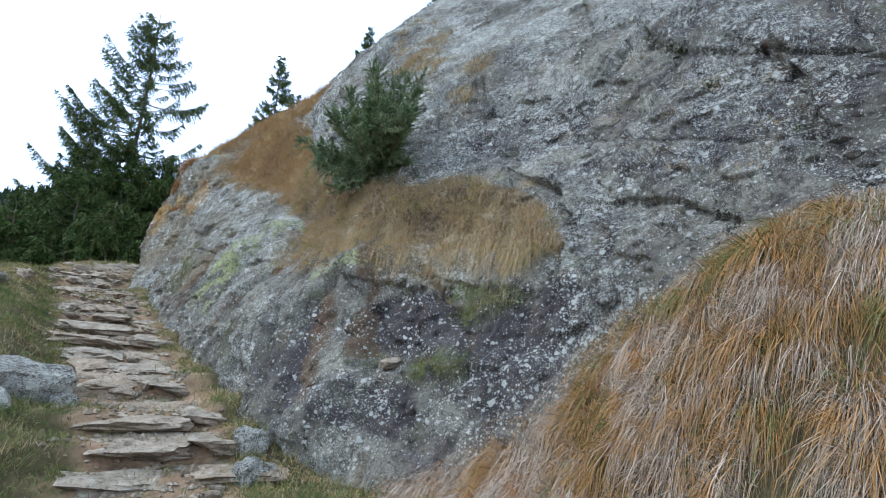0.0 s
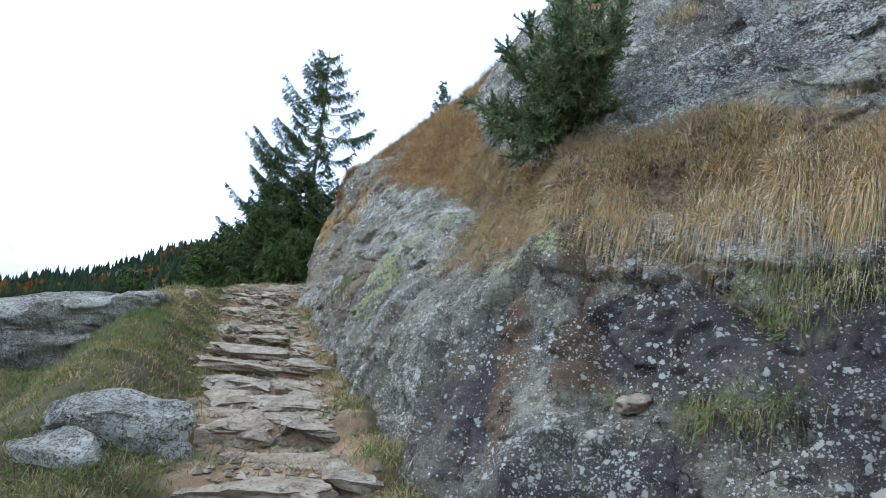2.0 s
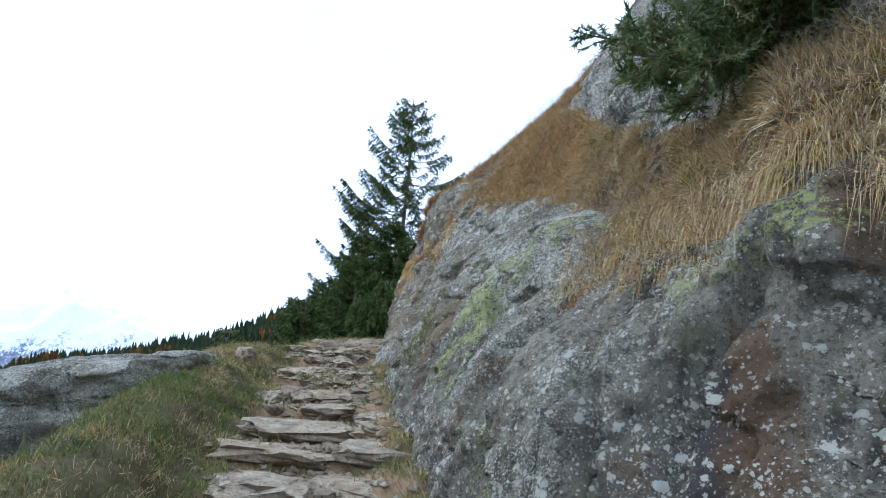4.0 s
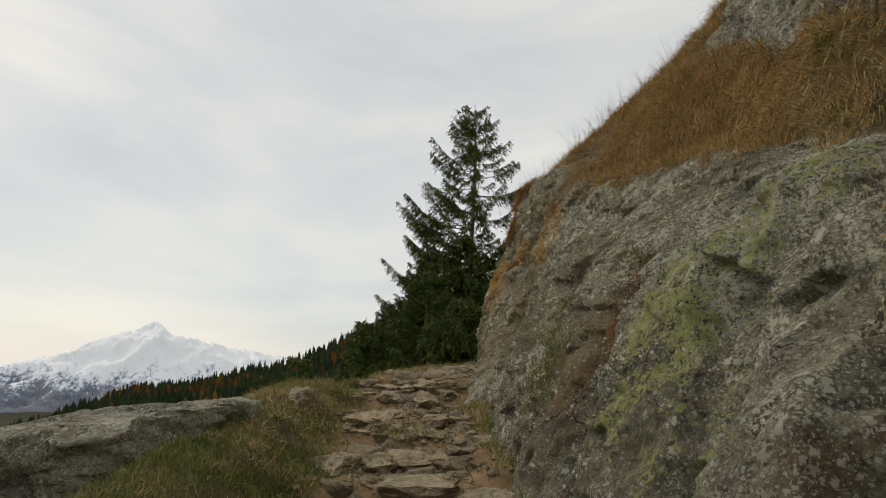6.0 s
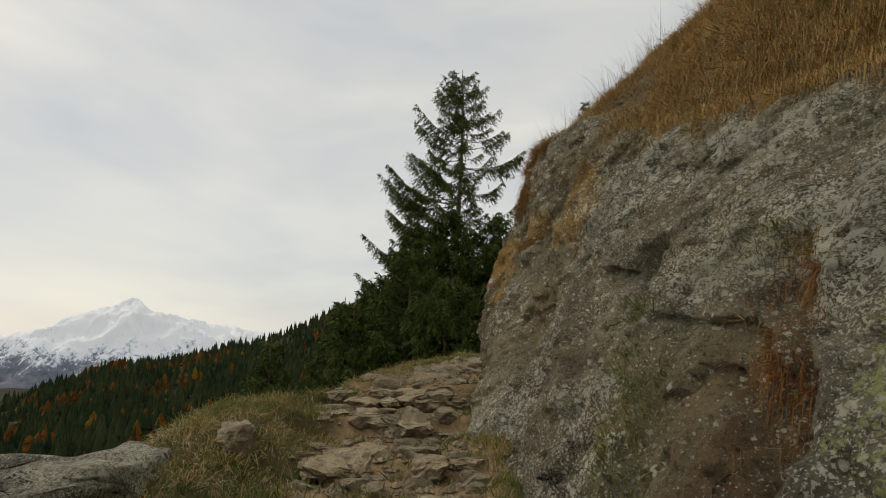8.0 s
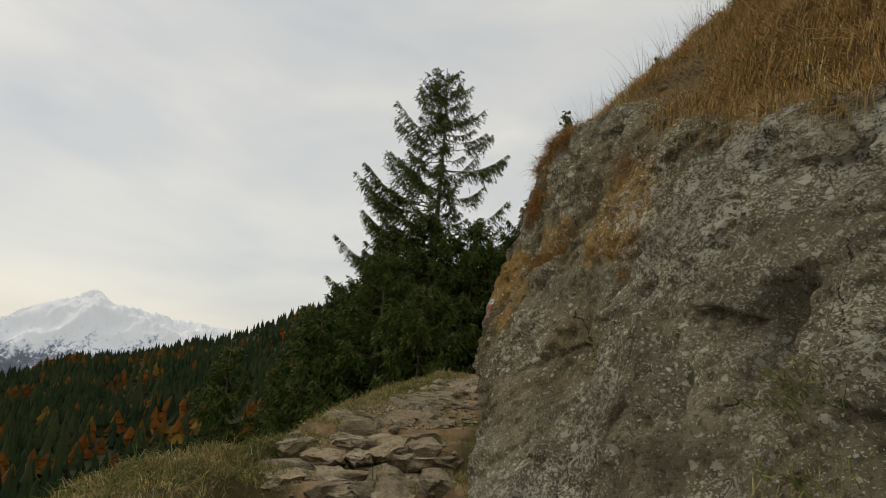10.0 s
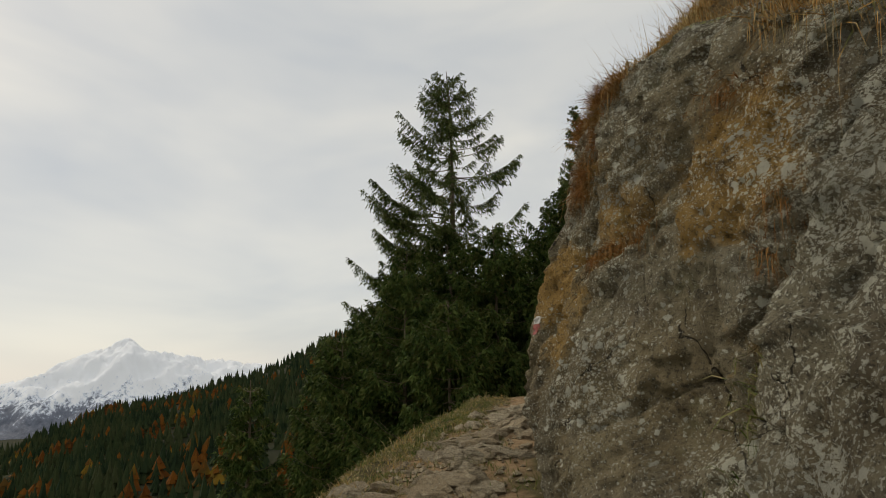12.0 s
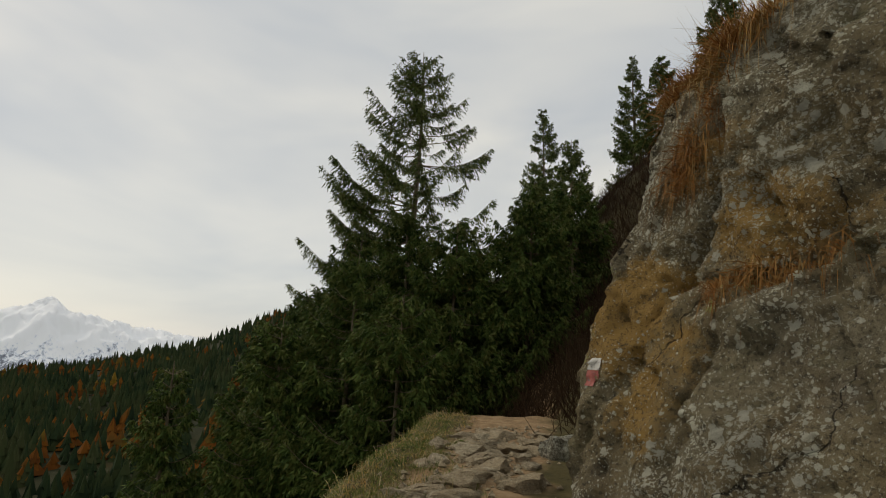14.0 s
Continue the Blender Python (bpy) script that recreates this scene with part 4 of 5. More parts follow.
stuff("trailside_straw", [turf(-1.5, 9.0, -4.4, 0.2, 8000, (0.08, 0.26), straw, 0.005, (0.4, 1.1), clump=22)], LEDGE, "withered straw grass mixed into the trailside turf", "grass")
tu, tv = RNG.uniform(5.6, 8.6, 70), RNG.normal(-2.25, 0.3, 70)
stuff("trailside_tussocks", [tussocks(np.stack([tu, tv], 1), 80, (0.12, 0.30), 0.005, 0.1), tussocks(np.stack([RNG.uniform(9.4, 16.5, 90), RNG.normal(0, 0.12, 90)], 1) + np.stack([np.zeros(90), np.zeros(90)], 1) + np.array([0, -1.5]), 60, (0.12, 0.28), 0.005, 0.1)], LEDGE, "tawny tussocks on the turf bank beside the trail", "grass")
ru = RNG.uniform(6.8, 16.0, 420)
stuff("rim_tussocks", [tussocks(np.stack([ru, np.interp(ru, EDGE_U, EDGE_V) + 0.16 + RNG.normal(0, 0.20, 420)], 1), 55, (0.10, 0.28), 0.005, 0.1)], GREEN, "green and straw tussocks along the trail's outer rim", "grass")
rim = lambda u, v: np.exp(-((v - np.interp(u, EDGE_U, EDGE_V) - 0.15) / 0.3) ** 2)
stuff("rim_grass", [
    turf(7.0, 17.5, -3.6, 0.8, 2600, (0.10, 0.28), rim, 0.005, (0.3, 0.9), clump=18),
    turf(0.3, 9, -0.5, 0.15, 900, (0.08, 0.2), lambda u, v: (v < crag_v(u, ground_z(u, v)) + 0.05) * (v > crag_v(u, ground_z(u, v)) - 0.3) * patch(u, v), 0.005, clump=20),
], LEDGE, "tawny grass along the trail's rim and the crag's foot", "grass")


# ---- stones ----
def stone_mesh(name, size, material, cuts=3, round_=0.35, rough=0.12, seed=0, soft=False, flat_top=0.0, octaves=3):
    """A weathered block: a cube cut into a grid, rounded, then broken by noise."""
    bm = bmesh.new()
    bmesh.ops.create_cube(bm, size=2.0)
    bmesh.ops.subdivide_edges(bm, edges=bm.edges[:], cuts=cuts, use_grid_fill=True)
    co = np.array([v.co for v in bm.verts])
    ball = co / np.linalg.norm(co, axis=1, keepdims=True) * 1.25
    co = co * (1 - round_) + ball * round_
    n = np.stack([fbm(co[:, 0] * 1.1 + seed, co[:, 1] * 1.1, co[:, 2] * 1.1 + 9 * i, octaves, 200 + i + seed, 0.55) for i in range(3)], 1)
    co = co + n * rough * 1.6
    if flat_top:
        co[:, 2] = np.where(co[:, 2] > flat_top, flat_top + (co[:, 2] - flat_top) * 0.25, co[:, 2])
    co = co * np.array(size) / 2
    for v, c in zip(bm.verts, co):
        v.co = c
    me = bpy.data.meshes.new(name)
    bm.to_mesh(me)
    bm.free()
    me.polygons.foreach_set("use_smooth", [soft] * len(me.polygons))
    me.materials.append(material)
    return me


def broken_stone(name, size, material, seed, points=26, cuts=1, rough=0.05, box=0.75, worn=0):
    """An angular stone: the hull of scattered points in a box, its faces cut up and roughened."""
    g = np.random.default_rng(seed)
    pts = g.uniform(-1, 1, (points, 3))
    pts = pts / np.max(np.abs(pts), 1, keepdims=True) * (1 - box * 0.0)
    pts = pts * (box + (1 - box) * 1.15 / np.linalg.norm(pts, axis=1, keepdims=True))
    bm = bmesh.new()
    for c in pts:
        bm.verts.new(c)
    bmesh.ops.convex_hull(bm, input=bm.verts[:])
    bmesh.ops.delete(bm, geom=[v for v in bm.verts if not v.link_faces], context="VERTS")
    if cuts:
        bmesh.ops.subdivide_edges(bm, edges=bm.edges[:], cuts=cuts, use_grid_fill=True)
        bmesh.ops.triangulate(bm, faces=bm.faces[:])
    for _ in range(worn):
        bmesh.ops.smooth_vert(bm, verts=bm.verts[:], factor=0.5, use_axis_x=True, use_axis_y=True, use_axis_z=True)
    co = np.array([v.co for v in bm.verts])
    co = co / np.max(np.abs(co), 0)
    for i in range(3):
        co[:, i] += rough * 2 * fbm(co[:, 0] * 2.3 + seed, co[:, 1] * 2.3, co[:, 2] * 2.3 + 9 * i, 3, 200 + i)
    co = co * np.array(size) / 2
    for v, c in zip(bm.verts, co):
        v.co = c
    bmesh.ops.recalc_face_normals(bm, faces=bm.faces[:])
    me = bpy.data.meshes.new(name)
    bm.to_mesh(me)
    bm.free()
    me.materials.append(material)
    return me


def turned(u, v, z, yaw=0.0, rx=0.0, ry=0.0):
    """A pose in the plan: yaw counts from the v axis."""
    p = place(u, v, z)
    return pose(p.x, p.y, p.z, rx, ry, 36.2 + yaw)


stairway = tagged(new("stone_stairway"), "rough stairway of broad grey stone slabs set in earth", "stairway", kind="structure")
pick = random.Random(5)
count = 0
treads = []
for i, (at, top) in enumerate(STEPS):
    treads.append((i, at, top))
    room = (STEPS[i + 1][0] if i + 1 < len(STEPS) else at + 0.9) - at
    treads += [(i, at + 0.36 * k, top + 0.015 * k - 0.02) for k in range(1, int(room / 0.40))]
for i, at, top in treads:
    v, n = -1.68 + pick.uniform(-0.12, 0.12), 0
    while v < -0.62:
        wide = pick.uniform(0.36, 0.86) if i < 8 else pick.uniform(0.16, 0.42)
        if pick.random() < 0.10:
            v += wide * 0.6
            continue
        deep, thick = pick.uniform(0.30, 0.46), pick.uniform(0.12, 0.17)
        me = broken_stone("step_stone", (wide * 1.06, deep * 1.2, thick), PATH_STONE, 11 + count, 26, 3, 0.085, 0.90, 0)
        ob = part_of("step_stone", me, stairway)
        ob.matrix_basis = turned(at + deep * 0.42 + pick.uniform(-0.08, 0.08) * (1 if i < 8 else 2.2), v + wide / 2, top - thick * (0.44 if i < 8 else 0.48) + pick.uniform(-0.03, 0.02) * (1 if i < 8 else 1.8), pick.uniform(-14, 14) * (1 if i < 8 else 3), pick.uniform(-4, 4), pick.uniform(-5, 5))
        v += wide
        count += 1
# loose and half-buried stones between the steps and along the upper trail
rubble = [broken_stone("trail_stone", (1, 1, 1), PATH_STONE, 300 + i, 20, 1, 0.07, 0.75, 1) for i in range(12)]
for i in range(290):
    up = i % 3 != 0
    u = pick.uniform(5.6, 14.5) if up else pick.uniform(0.3, 6.5)
    v = -1.05 + pick.gauss(0, 0.42)
    if up and u > 9.8:
        v = -1.05 + (u - 9.6) * 0.40 + pick.uniform(-0.6, 0.6)
    elif u < 9.9:
        v = max(min(v, -0.62), -1.7)
    size = pick.uniform(0.08, 0.27 if u < 8.5 else 0.42) if up else pick.uniform(0.05, 0.17)
    ob = part_of("trail_stone", rubble[i % 12], stairway)
    ob.matrix_basis = turned(u, v, float(ground_z(u, v)) - size * 0.16, pick.uniform(0, 360), pick.uniform(-10, 10), pick.uniform(-10, 10)) @ Matrix.Diagonal((size * 1.2, size * 0.9, size * 0.75, 1))

# gravel and crumbs of stone trodden into the earth
g = np.random.default_rng(71)
n = 2600
gu = g.uniform(0.3, 15.0, n)
gv = np.where(gu > 9.6, -1.05 + (gu - 9.6) * 0.40, -1.08) + g.normal(0, 0.33, n)
gx, gy = plan(gu, gv)
gs = g.uniform(0.012, 0.040, n) * g.uniform(0.6, 1.5, n)
corner = np.array([(1, 0, 0), (-1, 0, 0), (0, 1, 0), (0, -1, 0), (0, 0, 0.8), (0, 0, -0.8)])
cv = corner[None] * g.uniform(0.55, 1.3, (n, 6, 1)) * gs[:, None, None]
ga = g.uniform(0, 6.28, n)[:, None]
cv = np.stack([cv[..., 0] * np.cos(ga) - cv[..., 1] * np.sin(ga), cv[..., 0] * np.sin(ga) + cv[..., 1] * np.cos(ga), cv[..., 2]], -1)
cv = cv + np.stack([gx, gy, ground_z(gu, gv) + gs * 0.2], -1)[:, None]
cf = np.array([(0, 2, 4), (2, 1, 4), (1, 3, 4), (3, 0, 4), (2, 0, 5), (1, 2, 5), (3, 1, 5), (0, 3, 5)])
cf = (cf[None] + 6 * np.arange(n)[:, None, None]).reshape(-1, 3)
tagged(new("trail_gravel", mesh_of("trail_gravel", cv.reshape(-1, 3), cf, PATH_STONE, False)), "brown gravel and stone crumbs trodden into the trail", "gravel", kind="stuff")


def boulder(name, u, v, sink, size, yaw, seed, label, tilt=(0, 0), cuts=14, material=BOULDER):
    me = broken_stone(name, size, material, seed, 24, 4, 0.07, 0.75, 2) if cuts < 20 else stone_mesh(name, size, material, cuts, 0.42, 0.15, seed, True, 0.0, 6)
    ob = new(name, me)
    ob.matrix_basis = turned(u, v, float(ground_z(u, v)) + size[2] * sink, yaw, *tilt)
    return tagged(ob, label, "boulder")


boulder("boulder", 6.5, -3.5, 0.03, (2.5, 2.3, 1.15), 8, 500, "broad grey boulder crusted with pale lichen at the trail's edge", (0, -9), cuts=44)
boulder("boulder", 2.20, -2.05, -0.08, (0.84, 0.58, 0.44), 6, 517, "grey lichen-flecked boulder half sunk in turf beside the steps", (6, 5))
boulder("boulder", 1.80, -2.20, -0.18, (0.86, 0.44, 0.40), -14, 523, "long grey block leaning against a boulder in the turf", (-10, -8))
boulder("boulder", 1.92, -1.68, -0.1, (0.24, 0.18, 0.24), 20, 525, "small grey block at the foot of a boulder", cuts=8)
boulder("boulder", 7.15, -2.12, 0.15, (0.24, 0.2, 0.22), 30, 531, "small pale stone in a tussock beside the trail", cuts=8, material=PATH_STONE)
boulder("boulder", 0.55, -0.46, -0.05, (0.34, 0.28, 0.28), 30, 541, "grey stone block at the foot of the crag", cuts=8)
boulder("boulder", 0.95, -0.32, -0.05, (0.34, 0.28, 0.28), -10, 547, "grey stone block at the foot of the crag", cuts=8)
boulder("boulder", 12.9, 1.15, 0.0, (0.5, 0.4, 0.45), 20, 551, "rounded stone beside the upper trail", cuts=8)
p = crag_place(np.array([0.50]), np.array([0.96]), 0.05)[0]
perch = new("perched_stone", stone_mesh("perched_stone", (0.19, 0.11, 0.065), PATH_STONE, 5, 0.4, 0.15, 561, True))
perch.matrix_basis = pose(p[0], p[1], p[2], 10, -12, 30)
tagged(perch, "loose pale stone lying on a narrow ledge", "stone")

# broken stones wedged in the cleft under the hanging grass
for i, (s, zz, size) in enumerate([(0.68, 1.80, 0.13), (0.58, 1.72, 0.15), (0.50, 1.65, 0.13), (0.43, 1.59, 0.16), (0.34, 1.54, 0.12), (0.24, 1.48, 0.13), (0.15, 1.43, 0.11), (0.40, 1.68, 0.10)]):
    c = crag_place(np.array([s]), np.array([zz]), -0.04)[0]
    ob = tagged(new("wedged_stone", broken_stone("wedged_stone", (size * 1.5, size * 0.7, size), PATH_STONE, 610 + i, 18, 1, 0.05)), "angular brown stone wedged in a cleft of the crag", "stone", "stones in the cleft")
    ob.matrix_basis = pose(c[0], c[1], c[2], pick.uniform(-20, 20), 38 + pick.uniform(-18, 18), 126 + pick.uniform(-25, 25))

# waymark: a white and a red patch of paint on the nose
for name, zz, high, mat, lab in (("white_blaze", 2.50, 0.050, WHITE, "worn white paint stripe of a trail mark on the rock"), ("red_blaze", 2.44, 0.065, RED, "worn red paint stripe of a trail mark on the rock")):
    a, b = np.meshgrid(np.linspace(9.385, 9.445, 12), np.linspace(zz - high / 2, zz + high / 2, 8), indexing="ij")
    me = mesh_of(name, crag_place(a, b, 0.006).reshape(-1, 3), sheet_faces(12, 8, True), mat)
    tagged(new(name, me), lab, "trail mark")


# ---- conifers ----
def tube(points, radii, sides=7):
    """A tapered tube along points."""
    points, radii = np.asarray(points, float), np.asarray(radii, float)
    n = len(points)
    t = np.gradient(points, axis=0)
    t /= np.linalg.norm(t, axis=1, keepdims=True)
    ref = np.array([0.3, 0.8, 0.52])
    a = np.cross(t, ref)
    a /= np.linalg.norm(a, axis=1, keepdims=True)
    b = np.cross(t, a)
    ang = np.linspace(0, 2 * np.pi, sides, endpoint=False)
    v = points[:, None, :] + radii[:, None, None] * (a[:, None, :] * np.cos(ang)[None, :, None] + b[:, None, :] * np.sin(ang)[None, :, None])
    i, j = np.meshgrid(np.arange(n - 1), np.arange(sides), indexing="ij")
    f = np.stack([i * sides + j, i * sides + (j + 1) % sides, (i + 1) * sides + (j + 1) % sides, (i + 1) * sides + j], -1).reshape(-1, 4)
    return v.reshape(-1, 3), f


def joined(sets):
    verts, faces, at = [], [], 0
    for v, f in sets:
        verts.append(v), faces.append(f + at)
        at += len(v)
    return np.concatenate(verts), np.concatenate(faces)


def conifer(name, x, y, z, tall, radius, label, seed, material=NEEDLE, dense=1.0, first=0.06, fine=1.0, open_=0.0, lean=0.0, each_limb=False, shape=0.72, inner=0.12, spray=0.28):
    """A spruce: trunk, limbs in loose whorls, and hanging sprays of needles along each limb."""
    g = np.random.default_rng(seed)
    tree = tagged(new(name), label, "tree")
    tree.location = (x, y, z)
    hs = np.linspace(-1.0, tall, 12)
    axis = np.stack([0.06 * np.sin(hs * 0.5 + seed) + lean * hs, 0.06 * np.cos(hs * 0.4 + seed), hs], 1)
    tv, tf = tube(axis, 0.011 * tall * (1 - np.clip(hs, 0, tall) / tall) ** 0.8 + 0.012, 9)
    part_of("trunk", mesh_of("trunk", tv, tf, BARK), tree)
    limbs, sprays = [], []
    h = first * tall
    base_all, way_all, len_all = [], [], []
    while h < tall * 0.985:
        f = h / tall
        reach = radius * (1 - f) ** shape * (0.55 + 0.45 * min(1, f / 0.12))
        for _ in range(g.integers(4, 7)):
            a = g.uniform(0, 2 * np.pi)
            L = reach * g.uniform(0.58, 1.15) + 0.10
            if g.uniform() < open_ * (0.2 < f < 0.75):
                L *= 0.4
            rise = 0.35 * f ** 1.5 * L + g.normal(0, 0.05) * L
            t = np.linspace(0, 1, 6)
            out = np.array([np.cos(a), np.sin(a), 0])
            sag = -0.30 * (1 - f) * L * np.sin(t * np.pi * 0.75) + 0.24 * L * t ** 3
            pts = np.stack([out[0] * L * t, out[1] * L * t, h + rise * t + sag], 1) + np.array([np.interp(h, hs, axis[:, 0]), np.interp(h, hs, axis[:, 1]), 0])
            limbs.append(tube(pts, np.linspace(0.006 * L + 0.012, 0.004, 6), 4))
            n = max(10, int(L * 38 * dense))
            tt = (inner * (0.25 < f < 0.8) + 0.10) + (0.90 - inner * (0.25 < f < 0.8)) * g.uniform(0, 1, n) ** 0.72
            p = np.stack([np.interp(tt, t, pts[:, c]) for c in range(3)], 1)
            sidew = np.array([-out[1], out[0], 0])
            sgn = g.choice([-1, 1], n)
            twig = (0.17 + spray * np.sin(np.pi * tt) * min(L, 2.6)) * g.uniform(0.4, 1.15, n)
            way = out * g.uniform(0.45, 0.9, n)[:, None] + sidew * (sgn * g.uniform(0.2, 0.9, n))[:, None] + np.array([0, 0, 1.0]) * g.uniform(-0.85, 0.22, n)[:, None]
            way /= np.linalg.norm(way, axis=1, keepdims=True)
            # needle clumps along each twig
            m = np.maximum(2, (twig / (0.075 / fine)).astype(int))
            rep = np.repeat(np.arange(n), m)
            k = g.uniform(0, 1, len(rep))
            q = p[rep] + way[rep] * (twig[rep] * k)[:, None] + np.array([0, 0, -0.25]) * (twig[rep] * k * k)[:, None]
            w = way[rep] * 0.8 + g.normal(0, 0.42, (len(rep), 3)) + np.array([0, 0, -0.25])
            base_all.append(q), way_all.append(w), len_all.append(g.uniform(0.10, 0.20, len(rep)) / fine ** 0.5)
        h += (0.30 + 0.16 * (1 - f)) * g.uniform(0.6, 1.3) * (tall / 14) ** 0.4
    if each_limb:
        for lv, lf in limbs:
            part_of("limb", mesh_of("limb", lv, lf, BARK), tree)
    else:
        lv, lf = joined(limbs)
        tagged(part_of("branchwork", mesh_of("branchwork", lv, lf, BARK), tree), kind="stuff")
    base, way, ln = np.concatenate(base_all), np.concatenate(way_all), np.concatenate(len_all)
    cv, cf = blades(base, way, ln, ln * 0.46 / fine ** 0.9, np.full(len(base), 0.2), None, 1)
    crown = part_of("crown", mesh_of("crown", cv, cf, material, False), tree)
    return tree


def foot(x, y):
    return float(ground_z(*[np.array(a) for a in to_plan(x, y)]))


conifer("spruce", -16.4, 28.1, -2.0, 16.6, 6.3, "tall dark spruce with bare pale trunk showing between limbs", 1, dense=1.25, open_=0.24, fine=1.6, shape=0.74, first=0.10, each_limb=True, inner=0.26, spray=0.19)
for i, (x, y, top, r) in enumerate([(-19.3, 24.0, 3.6, 3.4), (-15.6, 23.4, 5.4, 3.4), (-21.5, 28.5, 5.0, 3.6), (-13.4, 25.5, 6.8, 3.4), (-11.6, 27.5, 8.2, 3.0), (-17.4, 26.2, 6.8, 3.8), (-20.6, 21.5, 2.0, 3.0), (-11.0, 31.0, 9.4, 3.0), (-13.2, 22.2, 4.0, 2.8), (-18.9, 27.4, 7.0, 3.6), (-15.4, 26.0, 7.2, 3.4), (-17.2, 22.4, 3.4, 3.2)]):
    b = foot(x, y)
    conifer("young_spruce", x, y, b, top - b, r, "dense young spruce at the edge of the drop", 20 + i, YOUNG, 1.7, 0.02, 1.25, inner=0.0)
for i, (x, y, top, r) in enumerate([(-20.5, 59.0, 26.0, 3.0), (-13.9, 70.7, 36.3, 3.2), (-10.4, 64.0, 32.0, 3.0), (-5.0, 60.0, 36.5, 3.0), (-15.6, 50.0, 18.5, 3.0), (-17.5, 47.0, 15.0, 2.8)]):
    b = foot(x, y)
    conifer("spruce", x, y, b, max(top - b, 8), r, "dark slender spruce on the slope above the trail", 60 + i, NEEDLE, 0.9, 0.05, 0.8)

# dwarf pine on the ledge
p = crag_place(np.array([2.25]), np.array([3.18]), 0.04)[0]
shrub = tagged(new("dwarf_pine"), "bushy grey-green dwarf pine rooted on the crag's ledge", "shrub")
shrub.location = p
g = np.random.default_rng(77)
stems, bq, bw, bl = [], [], [], []
for i in range(54):
    side = -1.15 + 2 * (i + g.uniform(0, 1)) / 54
    L = g.uniform(0.50, 1.0) * (1.0 + 0.10 * abs(side))
    way = np.array(ALONG) * side * 1.0 + np.array(INTO) * g.uniform(-0.65, 0.25) + np.array([0, 0, g.uniform(-0.35, 1.0) * (1.15 - 0.5 * abs(side))])
    way /= np.linalg.norm(way)
    t = np.linspace(0, 1, 8)
    pts = way * (L * t)[:, None] + np.array([0, 0, 0.30 * L]) * (t ** 2.2)[:, None] + np.cumsum(g.normal(0, 0.012, (8, 3)), 0) * t[:, None]
    stems.append(tube(pts, np.linspace(0.018, 0.005, 8), 6))
    for j in range(54):
        tt = g.uniform(0.08, 1.0) ** 0.8
        q = np.array([np.interp(tt, t, pts[:, c]) for c in range(3)])
        w2 = way * 0.55 + g.normal(0, 0.60, 3) + np.array([0, 0, 0.60 * tt])
        w2 /= np.linalg.norm(w2)
        l2 = g.uniform(0.10, 0.26) * (1.15 - 0.4 * tt)
        sprig = q + w2 * (l2 * np.linspace(0, 1, 3))[:, None]
        stems.append(tube(sprig, np.linspace(0.004, 0.002, 3), 3))
        n = 46
        k = g.uniform(0.1, 1, n)
        bq.append(q + w2 * (l2 * k)[:, None])
        bw.append(w2 * 0.8 + g.normal(0, 0.5, (n, 3)))
        bl.append(g.uniform(0.026, 0.050, n))
sv, sf = joined(stems)
tagged(part_of("branchwork", mesh_of("branchwork", sv, sf, BARK), shrub), kind="stuff")
bq, bw, bl = np.concatenate(bq), np.concatenate(bw), np.concatenate(bl)
nv, nf = blades(bq, bw, bl, np.full(len(bl), 0.011), np.full(len(bl), 0.05), None, 1)
part_of("foliage", mesh_of("foliage", nv, nf, PINE, False), shrub)


# ---- far woods and mountain ----
def woods(count, seed, share, material, name, label, lo=150, hi=715):
    """Many small ragged conifers on the far slopes, as one growth."""
    g = np.random.default_rng(seed)
    az, r = radians(1) * g.uniform(-88, -22, count), np.sqrt(g.uniform(lo ** 2, hi ** 2, count))
    x, y = -5 + r * np.sin(az), 9 + r * np.cos(az)
    warm = fbm(x * 0.022, y * 0.022, 0.1, 3, 400) + 0.45 * smooth(-40, -64, np.degrees(az))
    keep = (warm > 0.40) & (g.uniform(0, 1, count) < 0.55) if share else (g.uniform(0, 1, count) > 0.55 * (warm > 0.32))
    x, y = x[keep], y[keep]
    z = ground_z(*to_plan(x, y)) - 1.0
    n = len(x)
    tall, wide = (g.uniform(7, 13, n), g.uniform(3.4, 6.0, n)) if share else (g.uniform(7, 15, n), g.uniform(2.8, 4.8, n))
    tiers, sides = 5, 7
    verts, faces = [], []
    ang = np.linspace(0, 2 * np.pi, sides, endpoint=False)
    for k in range(tiers):
        f0 = k / tiers
        rr = wide * (np.sqrt(1 - f0 * f0) * (0.75 + 0.5 * (k == 1)) if share else (1 - f0) ** 0.9)
        rag = g.uniform(0.45, 1.1, (n, sides))
        ph = g.uniform(0, 6.28, n)[:, None] + ang[None, :]
        ring = np.stack([x[:, None] + rr[:, None] * rag * np.cos(ph), y[:, None] + rr[:, None] * rag * np.sin(ph), (z + tall * (f0 * 0.92))[:, None] - g.uniform(0, 1.2, (n, sides))], -1)
        tip = np.stack([x, y, z + tall * min(1.0, f0 + 0.42)], -1)[:, None, :]
        at = len(verts) and sum(len(v) for v in verts)
        verts.append(np.concatenate([ring, tip], 1).reshape(-1, 3))
        b = np.arange(n)[:, None] * (sides + 1) + at
        j = np.arange(sides)
        faces.append(np.stack([b + j, b + (j + 1) % sides, np.broadcast_to(b + sides, (n, sides))], -1).reshape(-1, 3))
    ob = new(name, mesh_of(name, np.concatenate(verts), np.concatenate(faces), material, False))
    return tagged(ob, label, "forest", kind="stuff")


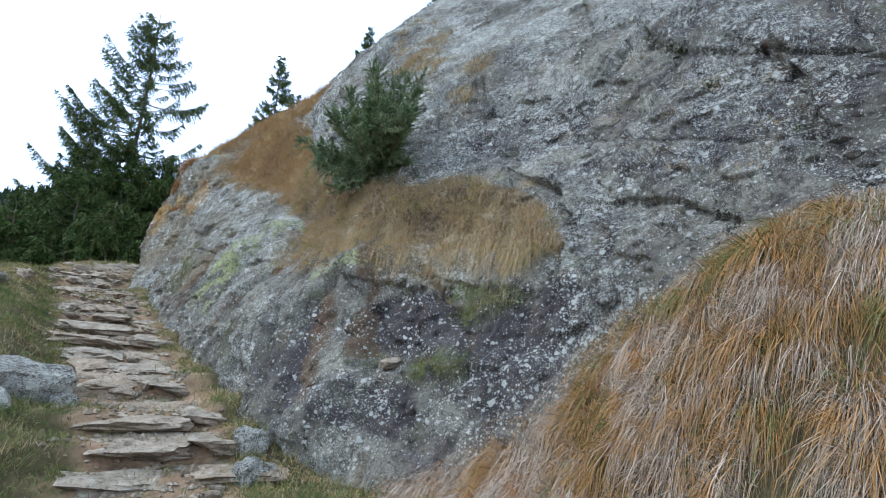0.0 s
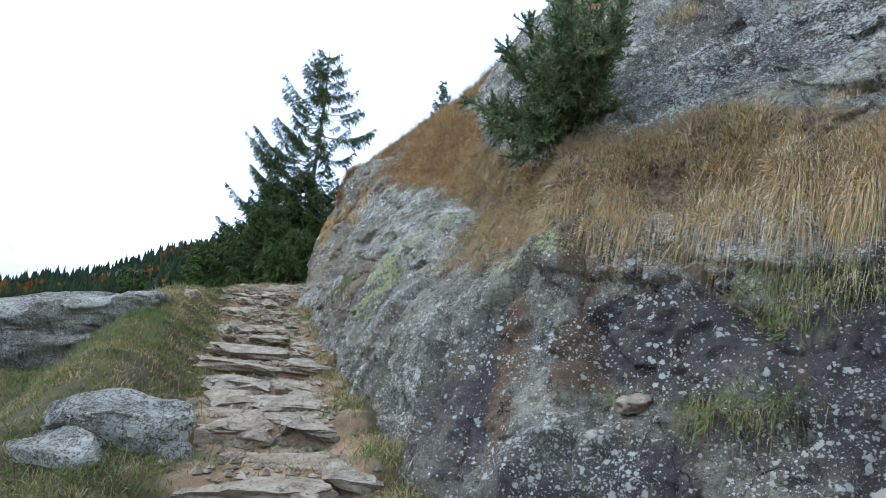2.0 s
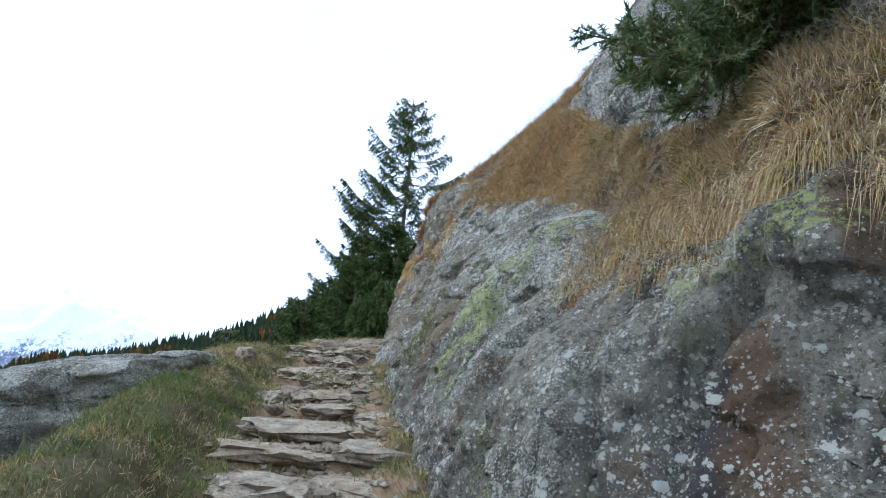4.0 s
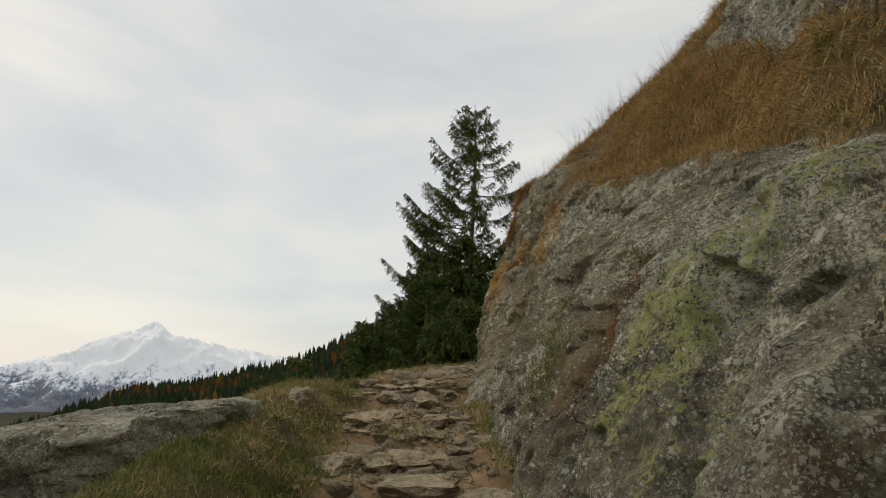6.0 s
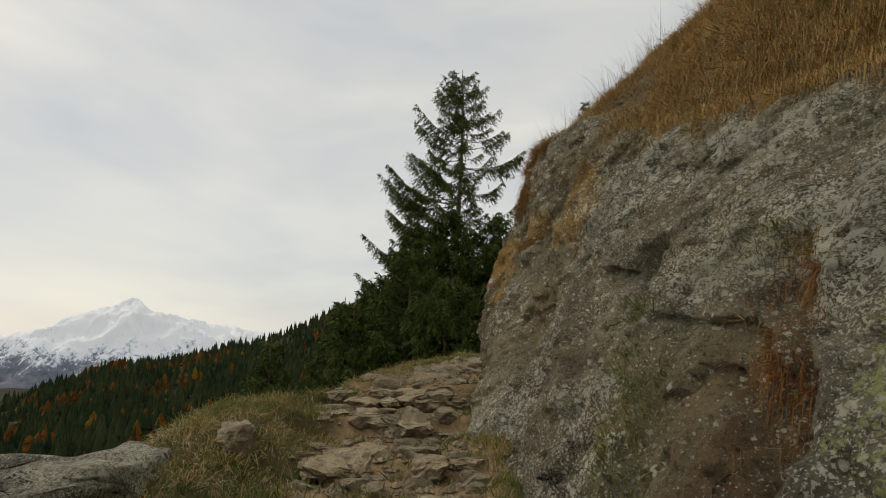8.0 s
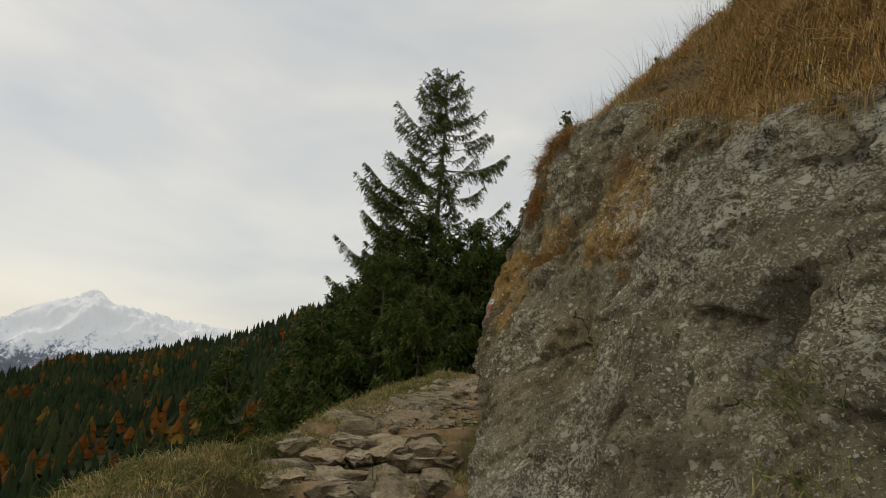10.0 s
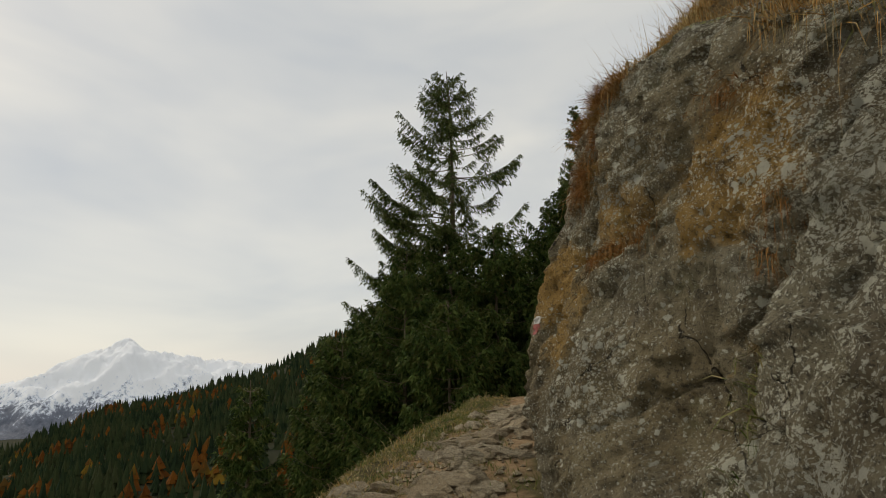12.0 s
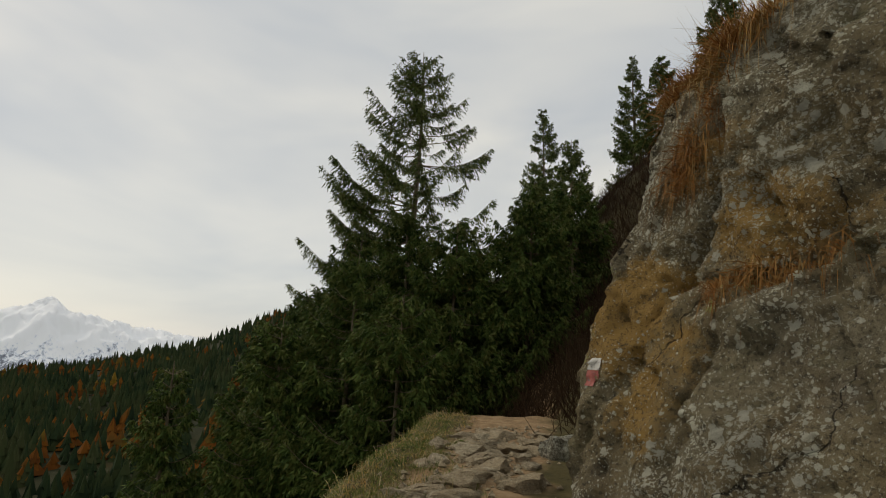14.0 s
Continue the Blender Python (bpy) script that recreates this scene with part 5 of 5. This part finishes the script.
woods(8500, 900, False, FOREST, "far_forest", "dark conifer forest on the far valley slope")
woods(3200, 901, True, LARCH, "autumn_larches", "orange and gold autumn trees among the far conifers")

# brown leafless bushes on the slope above the upper trail
g = np.random.default_rng(55)
n = 3200
u = 11.5 + 48 * g.uniform(0, 1, n) ** 1.5
v = np.interp(u, [11.5, 14, 16, 60], [1.6, 2.2, 2.8, 5.0]) + g.uniform(0, 1, n) ** 1.3 * np.interp(u, [14, 60], [9, 26])
u, v = np.repeat(u, 16) + g.normal(0, 0.35, n * 16), np.repeat(v, 16) + g.normal(0, 0.35, n * 16)
x, y = plan(u, v)
base = np.stack([x, y, ground_z(u, v)], -1)
way = np.array([0, 0, 1.0]) + g.normal(0, 0.42, base.shape)
stuff("bare_bushes", [blades(base, way, g.uniform(0.5, 1.7, len(u)) * np.interp(u, [11, 25], [0.5, 1.2]), np.interp(u, [11, 40], [0.010, 0.035]), g.uniform(0, 0.35, len(u)), None, 1)], TWIG, "brown leafless bushes covering the slope above the trail", "bushes")

# snow mountain closing the valley
ma, mr = np.radians(np.linspace(-100, -30, 420)), np.linspace(2600, 4300, 110)
MA, MR = np.meshgrid(ma, mr, indexing="ij")
top = np.interp(np.degrees(MA), [-100, -80, -71, -68.8, -66.7, -64.5, -62.2, -60.5, -59, -57.2, -55.5, -53, -50, -45, -30], [-2.5, -2, -1.0, -0.3, 0.65, 1.45, 2.3, 3.15, 2.5, 1.95, 1.45, 1.1, 0.6, 0, -2])
mx, my = -5 + MR * np.sin(MA), 9 + MR * np.cos(MA)
rise = smooth(2600, 3500, MR) * (1 - smooth(3500, 4300, MR))
mz = 2.3 + 3500 * np.tan(np.radians(top)) * rise - 330 * (1 - rise)
mz = mz + (70 * (1 - np.abs(fbm(mx * 0.0044, my * 0.0044, 0.2, 7, 700, 0.62))) - 50) * rise
mountain = new("snow_mountain", mesh_of("snow_mountain", np.stack([mx, my, mz], -1).reshape(-1, 3), sheet_faces(420, 110, True), SNOW))
tagged(mountain, "distant snow-covered mountain ridge under cloud", "mountain", kind="structure")
